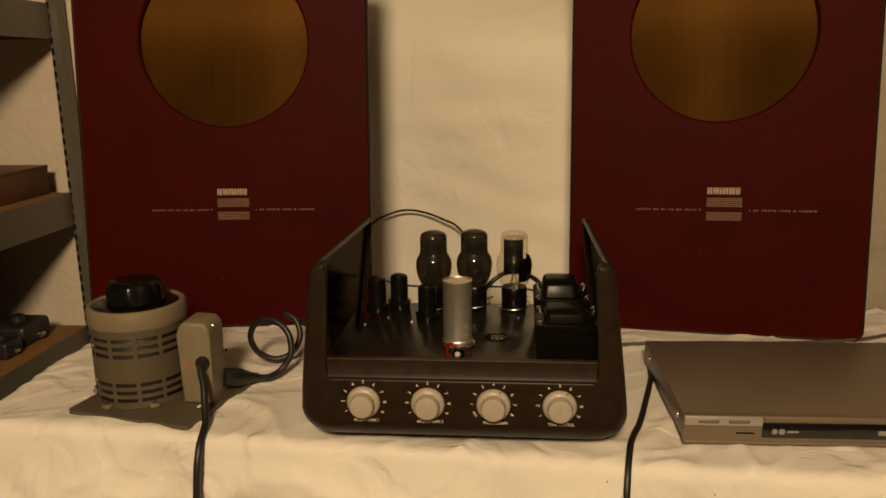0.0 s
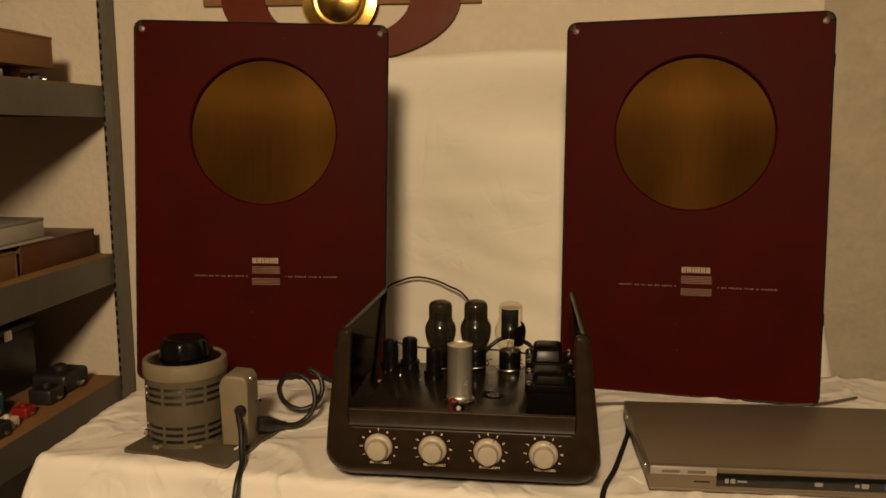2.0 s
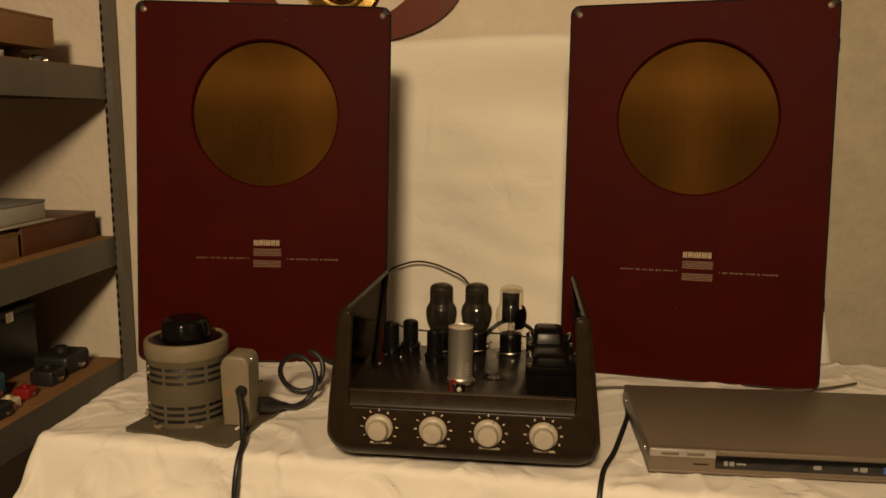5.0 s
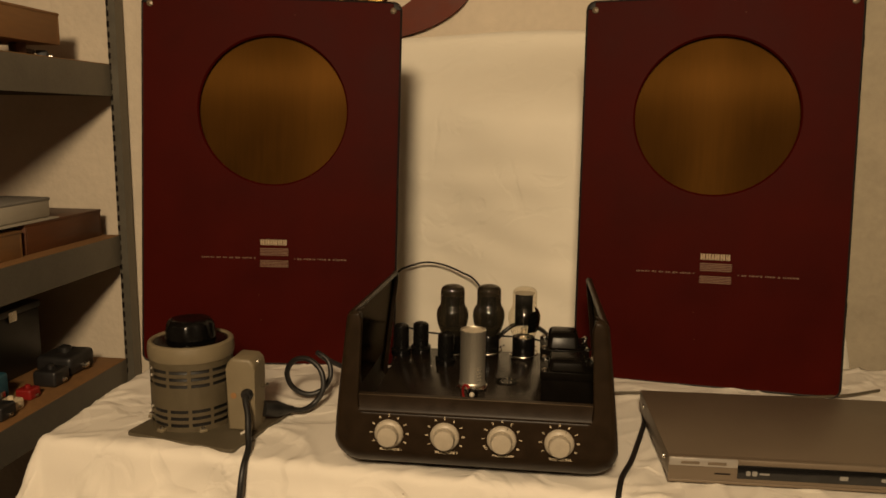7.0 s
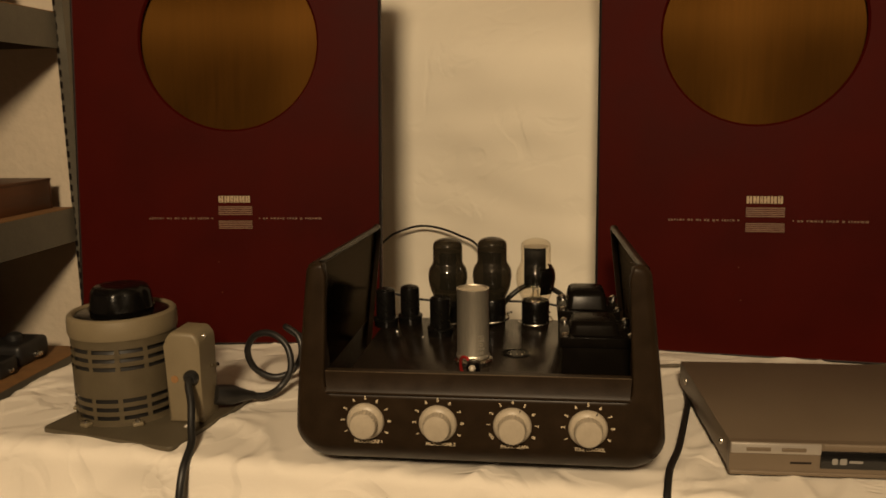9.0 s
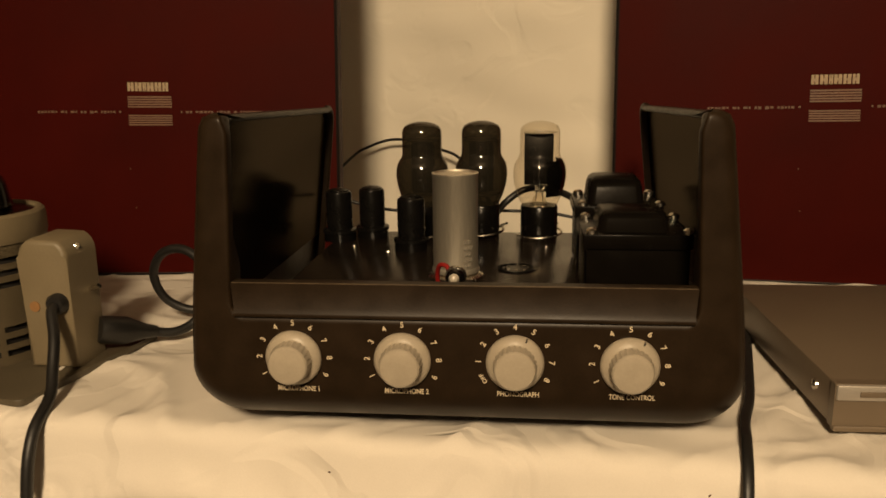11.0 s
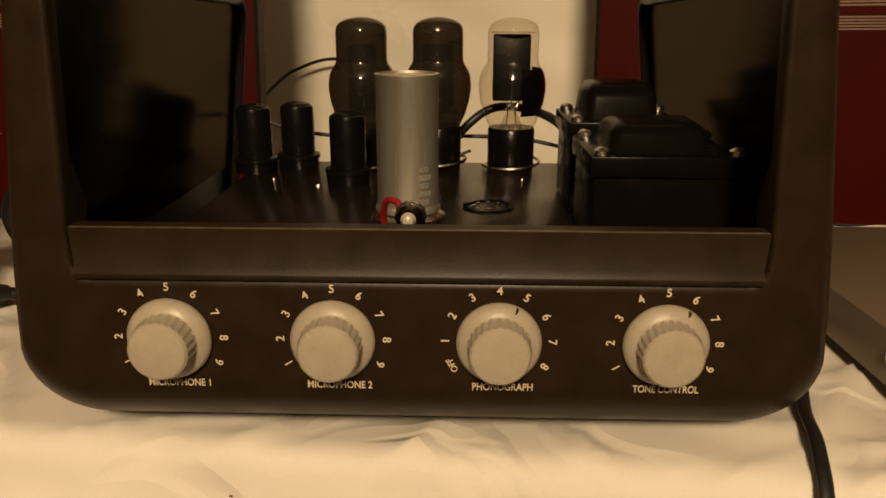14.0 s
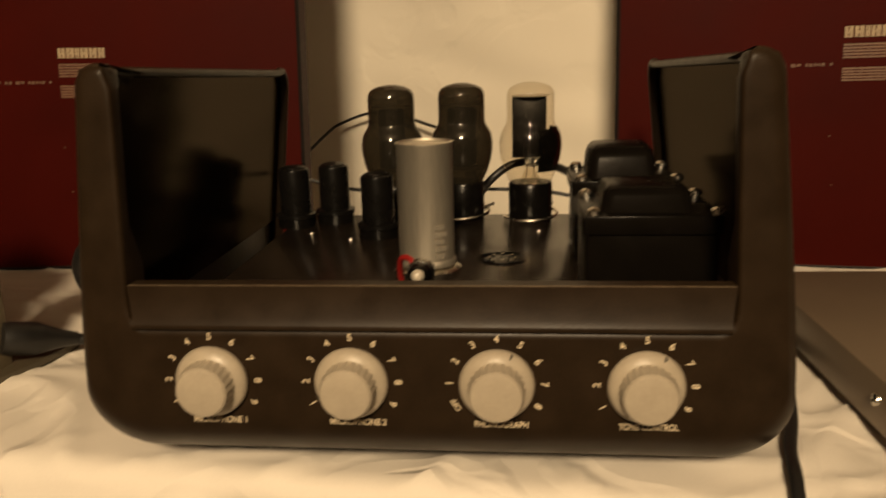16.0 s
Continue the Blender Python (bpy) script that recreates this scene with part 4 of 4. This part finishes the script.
cord("rear_wire", [(-0.150, 0.330, 0.858), (-0.11, 0.335, 0.846), (-0.06, 0.338, 0.842), (0.0, 0.340, 0.843), (0.06, 0.338, 0.842), (0.10, 0.335, 0.835)], 0.0016, "thin dark wire along the back of the amplifier")
cord("table_wire", [(0.17, 0.335, 0.756), (0.24, 0.345, 0.757), (0.34, 0.352, 0.758), (0.45, 0.358, 0.757), (0.56, 0.38, 0.757), (0.64, 0.42, 0.757)], 0.0022, "thin grey wire lying on the cloth behind the player", mat=M_VPLATE)


# ---- disc player ----
def disc_player():
    d = thing("disc_player", (0.2385, 0.0375, TABLE + 0.004), (0, 0, 1.2), label="slim grey disc player with black display window", category="disc player")
    w, dp, h = 0.400, 0.238, 0.0305
    part("case", box(0.0, w, 0.006, dp, 0.001, h, 0.0018), M_DVD, d, "grey painted steel case")
    part("front_panel", slab(rounded(-0.0005, w + 0.0005, 0.0, h + 0.0006, 0.0015), -0.002, 0.0058, 0.0008), M_DVD, d, "dull silver front panel")
    part("top_strip", box(0.0, 0.082, -0.0042, 0.002, h * 0.66, h + 0.0002, 0.0012), M_SILVER, d, "bright silver strip")
    part("lower_strip", box(0.0, w, -0.0035, 0.002, -0.0015, 0.0025, 0.001), M_DVD, d)
    part("upper_bar", box(0.084, w, -0.0030, 0.002, h * 0.80, h + 0.0002, 0.0012), M_DVD, d, "dull silver bar over the window")
    for x0, x1 in ((0.014, 0.036), (0.046, 0.068)):
        part("button", box(x0, x1, -0.0052, -0.004, h * 0.76, h * 0.88, 0.0004), M_DVD, d, "narrow push button")
    win = part("display_window", box(0.082, w - 0.03, -0.0036, 0.001, h * 0.22, h * 0.78, 0.0008), M_DISPLAY, d, "glossy black display window")
    for k, (x, ww, hh) in enumerate(((0.092, 0.0052, 0.20), (0.099, 0.0062, 0.20), (0.1075, 0.012, 0.08), (0.201, 0.010, 0.17), (0.249, 0.006, 0.14), (0.257, 0.009, 0.20))):
        part("printed_mark", slab(rounded(x, x + ww, h * 0.47 - h * hh / 2, h * 0.47 + h * hh / 2, min(0.0016, h * hh * 0.3)), -0.0041, -0.0037), M_WHITE_PRINT, win, "small pale printed mark")
    part("lit_display", box(0.285, 0.325, -0.0040, -0.0037, h * 0.34, h * 0.62), glowing("blue_display_glow", (0.03, 0.08, 0.26), 0.05), win, "dim blue lit display")
    part("lower_print", box(0.055, 0.074, -0.0024, -0.0021, h * 0.34, h * 0.40), M_BLACK, d, "faint dark printed line")
    for y in (0.030, 0.20):
        s = part("side_screw", lathe([(0.0001, 0.0), (0.0040, 0.0), (0.0036, 0.0016), (0.0012, 0.0024), (0.0001, 0.0014)], 18, Matrix.Translation((0.0, y, h * 0.58)) @ Matrix.Rotation(radians(-90), 4, "Y"), cap=False), M_STEEL, d, "bright cross-head screw")
    for x in (0.03, w - 0.03):
        for y in (0.03, dp - 0.03):
            part("foot", lathe([(0.009, -0.004), (0.010, 0.001)], 14, Matrix.Translation((x, y, 0))), M_RUBBER, d, "black rubber foot")


disc_player()


# ---- shelves beside the table ----
SX = -0.94


def shelf_unit():
    s = thing("metal_shelf_unit", label="galvanised steel shelf unit with raw chipboard boards", category="shelf")
    for y in (0.885, -0.75):
        for x, sg in ((SX, 1), (-1.46, -1)):
            bm = bmesh.new()
            box(x - 0.002, x + 0.020, y, y + 0.002, 0.0, 2.05, bm=bm)
            box(x + 0.018, x + 0.020, y + 0.0021, y + 0.035, 0.0, 2.05, bm=bm)
            post = part("post", bm, M_ZINC, s, "slotted galvanised corner post", smooth=False)
            if sg > 0 and y > 0:
                for k in range(48):
                    z = 0.55 + 0.024 * k
                    part("slot", box(x - 0.0016, x + 0.0040, y - 0.0012, y + 0.001, z, z + 0.014), M_BLACK, post, smooth=False)
    for z in (0.588, 0.900, 1.306, 1.72):
        part("beam", box(SX - 0.002, SX + 0.002, -0.74, 0.884, z - 0.074, z - 0.002), M_ZINC, s, "grey folded steel beam", smooth=False)
        part("end_beam", box(-1.45, SX - 0.004, 0.878, 0.882, z - 0.074, z - 0.018), M_ZINC, s, smooth=False)
        part("board", box(-1.455, SX + 0.001, -0.745, 0.883, z - 0.016, z, 0.001), M_CHIP, s, "raw chipboard board", smooth=False)


def crate(name, x0, x1, y0, y1, z0, z1, mat, label, lid=0.006):
    c = thing(name, label=label, category="box")
    w = 0.006
    for nm, b in (("side", (x0, x1, y0, y0 + w)), ("side", (x0, x1, y1 - w, y1)), ("side", (x0, x0 + w, y0 + w, y1 - w)), ("side", (x1 - w, x1, y0 + w, y1 - w))):
        part(nm, box(*b, z0, z1 - lid, 0.0008), mat, c)
    part("bottom", box(x0 + w, x1 - w, y0 + w, y1 - w, z0, z0 + 0.005), mat, c)
    part("lid", box(x0 - 0.001, x1 + 0.001, y0 - 0.001, y1 + 0.001, z1 - lid, z1, 0.001), mat, c)


shelf_unit()
crate("wooden_box", -1.13, -0.975, 0.585, 0.868, 0.900, 0.964, M_WOOD, "reddish-brown wooden box on the shelf board")
crate("wooden_box", -1.11, -0.970, 0.330, 0.565, 0.900, 0.955, M_WOOD_LIGHT, "orange-brown wooden box beside a darker one")
crate("wooden_box", -1.12, -0.985, 0.360, 0.765, 1.338, 1.406, M_WOOD_LIGHT, "light brown wooden box propped on bits and pieces")
t = thing("instrument_case", label="pale grey flat case lying on a wooden box", category="case")
part("shell", box(-1.09, -0.985, 0.44, 0.688, 0.968, 1.006, 0.004), M_PAPER, t)
part("lid_edge", box(-1.091, -0.984, 0.439, 0.689, 1.004, 1.011, 0.002), M_WHITE_PRINT, t, "white lid edge")
t = thing("paper_sheet", label="white paper sheet sticking out under a case", category="paper")
part("sheet", box(-1.08, -0.972, 0.42, 0.698, 0.9642, 0.9670), M_PAPER, t, smooth=False)


def oddment(name, label, category, x, y, z, size, mat, seed, squash=(1, 1, 1)):
    """A small lumpy object of rounded blocks resting on a board."""
    rnd = random.Random(seed)
    t = thing(name, (x, y, z), label=label, category=category)
    a = size
    part("body", box(-a * squash[0], a * squash[0], -a * squash[1], a * squash[1], 0.0, 1.3 * a * squash[2], a * 0.25, 3), mat, t)
    part("neck", lathe([(a * 0.35, 1.28 * a * squash[2]), (a * 0.33, 1.6 * a * squash[2]), (a * 0.2, 1.7 * a * squash[2])], 16), mat, t)
    part("clip", box(a * squash[0] * 0.6, a * squash[0] * 1.25, -a * 0.2, a * 0.2, a * 0.3 * squash[2], a * 0.6 * squash[2], a * 0.05), M_STEEL, t, "bright metal clip")


# invented black case, added to darken the back of the low shelf
t = thing("added_dark_case", label="black case added to darken the back of the low shelf", category="case")
part("body", box(-1.33, -1.105, 0.36, 0.80, 0.588, 0.735, 0.006), M_DARKJUNK, t)
part("lid", box(-1.333, -1.102, 0.357, 0.803, 0.735, 0.752, 0.004), M_DARKJUNK, t, "black lid")
for y in (0.46, 0.70):
    part("catch", box(-1.1055, -1.1015, y - 0.014, y + 0.014, 0.722, 0.746, 0.001), M_STEEL, t, "bright spring catch")
oddment("power_adapter", "black power adapter on the chipboard board", "adapter", -1.005, 0.680, 0.588, 0.028, M_DARKJUNK, 1)
oddment("black_tool_case", "dark tool case with metal clip on the board", "case", -1.03, 0.775, 0.588, 0.045, M_DARKJUNK, 2, (1, 1.1, 0.8))
oddment("red_clamp", "red plastic clamp on the chipboard board", "clamp", -1.00, 0.590, 0.588, 0.018, M_REDWIRE, 3)
oddment("blue_bottle", "blue plastic bottle among dark tools", "bottle", -1.06, 0.545, 0.588, 0.030, M_BLUE, 4, (1, 1, 1.6))
oddment("yellow_tape_measure", "yellow tape measure on the chipboard board", "tape measure", -0.99, 0.520, 0.588, 0.018, M_CREAM_PRINT, 5)
oddment("grey_motor", "small dark electric motor on the board", "motor", -0.985, 0.475, 0.588, 0.024, M_DARKJUNK, 6)
for k, (y, sz) in enumerate(((0.72, 0.011), (0.755, 0.012), (0.69, 0.012), (0.42, 0.014), (0.56, 0.013))):
    t = thing("loose_fitting", (-1.035 + 0.012 * (k % 2), y, 1.306), (0, 0, 30 * k), label="small dark fitting lying on the top board", category="fitting")
    part("body", box(-sz, sz, -sz * 1.4, sz * 1.4, 0.0, 0.030 if k > 1 else 0.02, 0.003), M_DARKJUNK if k % 2 else M_WOOD, t)
    part("stud", lathe([(sz * 0.4, 0.0), (sz * 0.4, sz * 0.8)], 12, Matrix.Translation((sz, 0, 0.008)) @ Matrix.Rotation(radians(90), 4, "Y")), M_STEEL, t)


# ---- wall ornament ----
def wall_ornament():
    o = thing("wall_ornament", (-0.365, WALL_Y, 1.503), label="red painted wooden wall ornament with brass boss", category="ornament")
    bm = bmesh.new()
    n = 60
    loops = []
    for y in (-0.020, 0.0):
        for a, b, dx in ((0.282, 0.143, 0.0), (0.172, 0.094, -0.006)):
            loops.append([bm.verts.new((dx + a * math.cos(2 * math.pi * k / n), y, b * math.sin(2 * math.pi * k / n))) for k in range(n)])
    for p, q in ((0, 1), (0, 2), (1, 3), (2, 3)):
        for k in range(n):
            bm.faces.new((loops[p][k], loops[p][(k + 1) % n], loops[q][(k + 1) % n], loops[q][k]))
    part("ring", bm, M_REDPAINT, o, "red painted wooden ring")
    part("boss", lathe([(0.092, 0.0), (0.094, 0.006), (0.088, 0.014), (0.066, 0.017), (0.060, 0.013), (0.052, 0.013), (0.046, 0.022), (0.02, 0.030), (0.001, 0.031)], 48, UPRIGHT), M_BRASS, o, "polished brass boss")
    part("spoke", box(-0.33, 0.33, -0.012, -0.001, -0.012, 0.012, 0.002), M_CHIP, o, "thin pale wooden spoke")


wall_ornament()
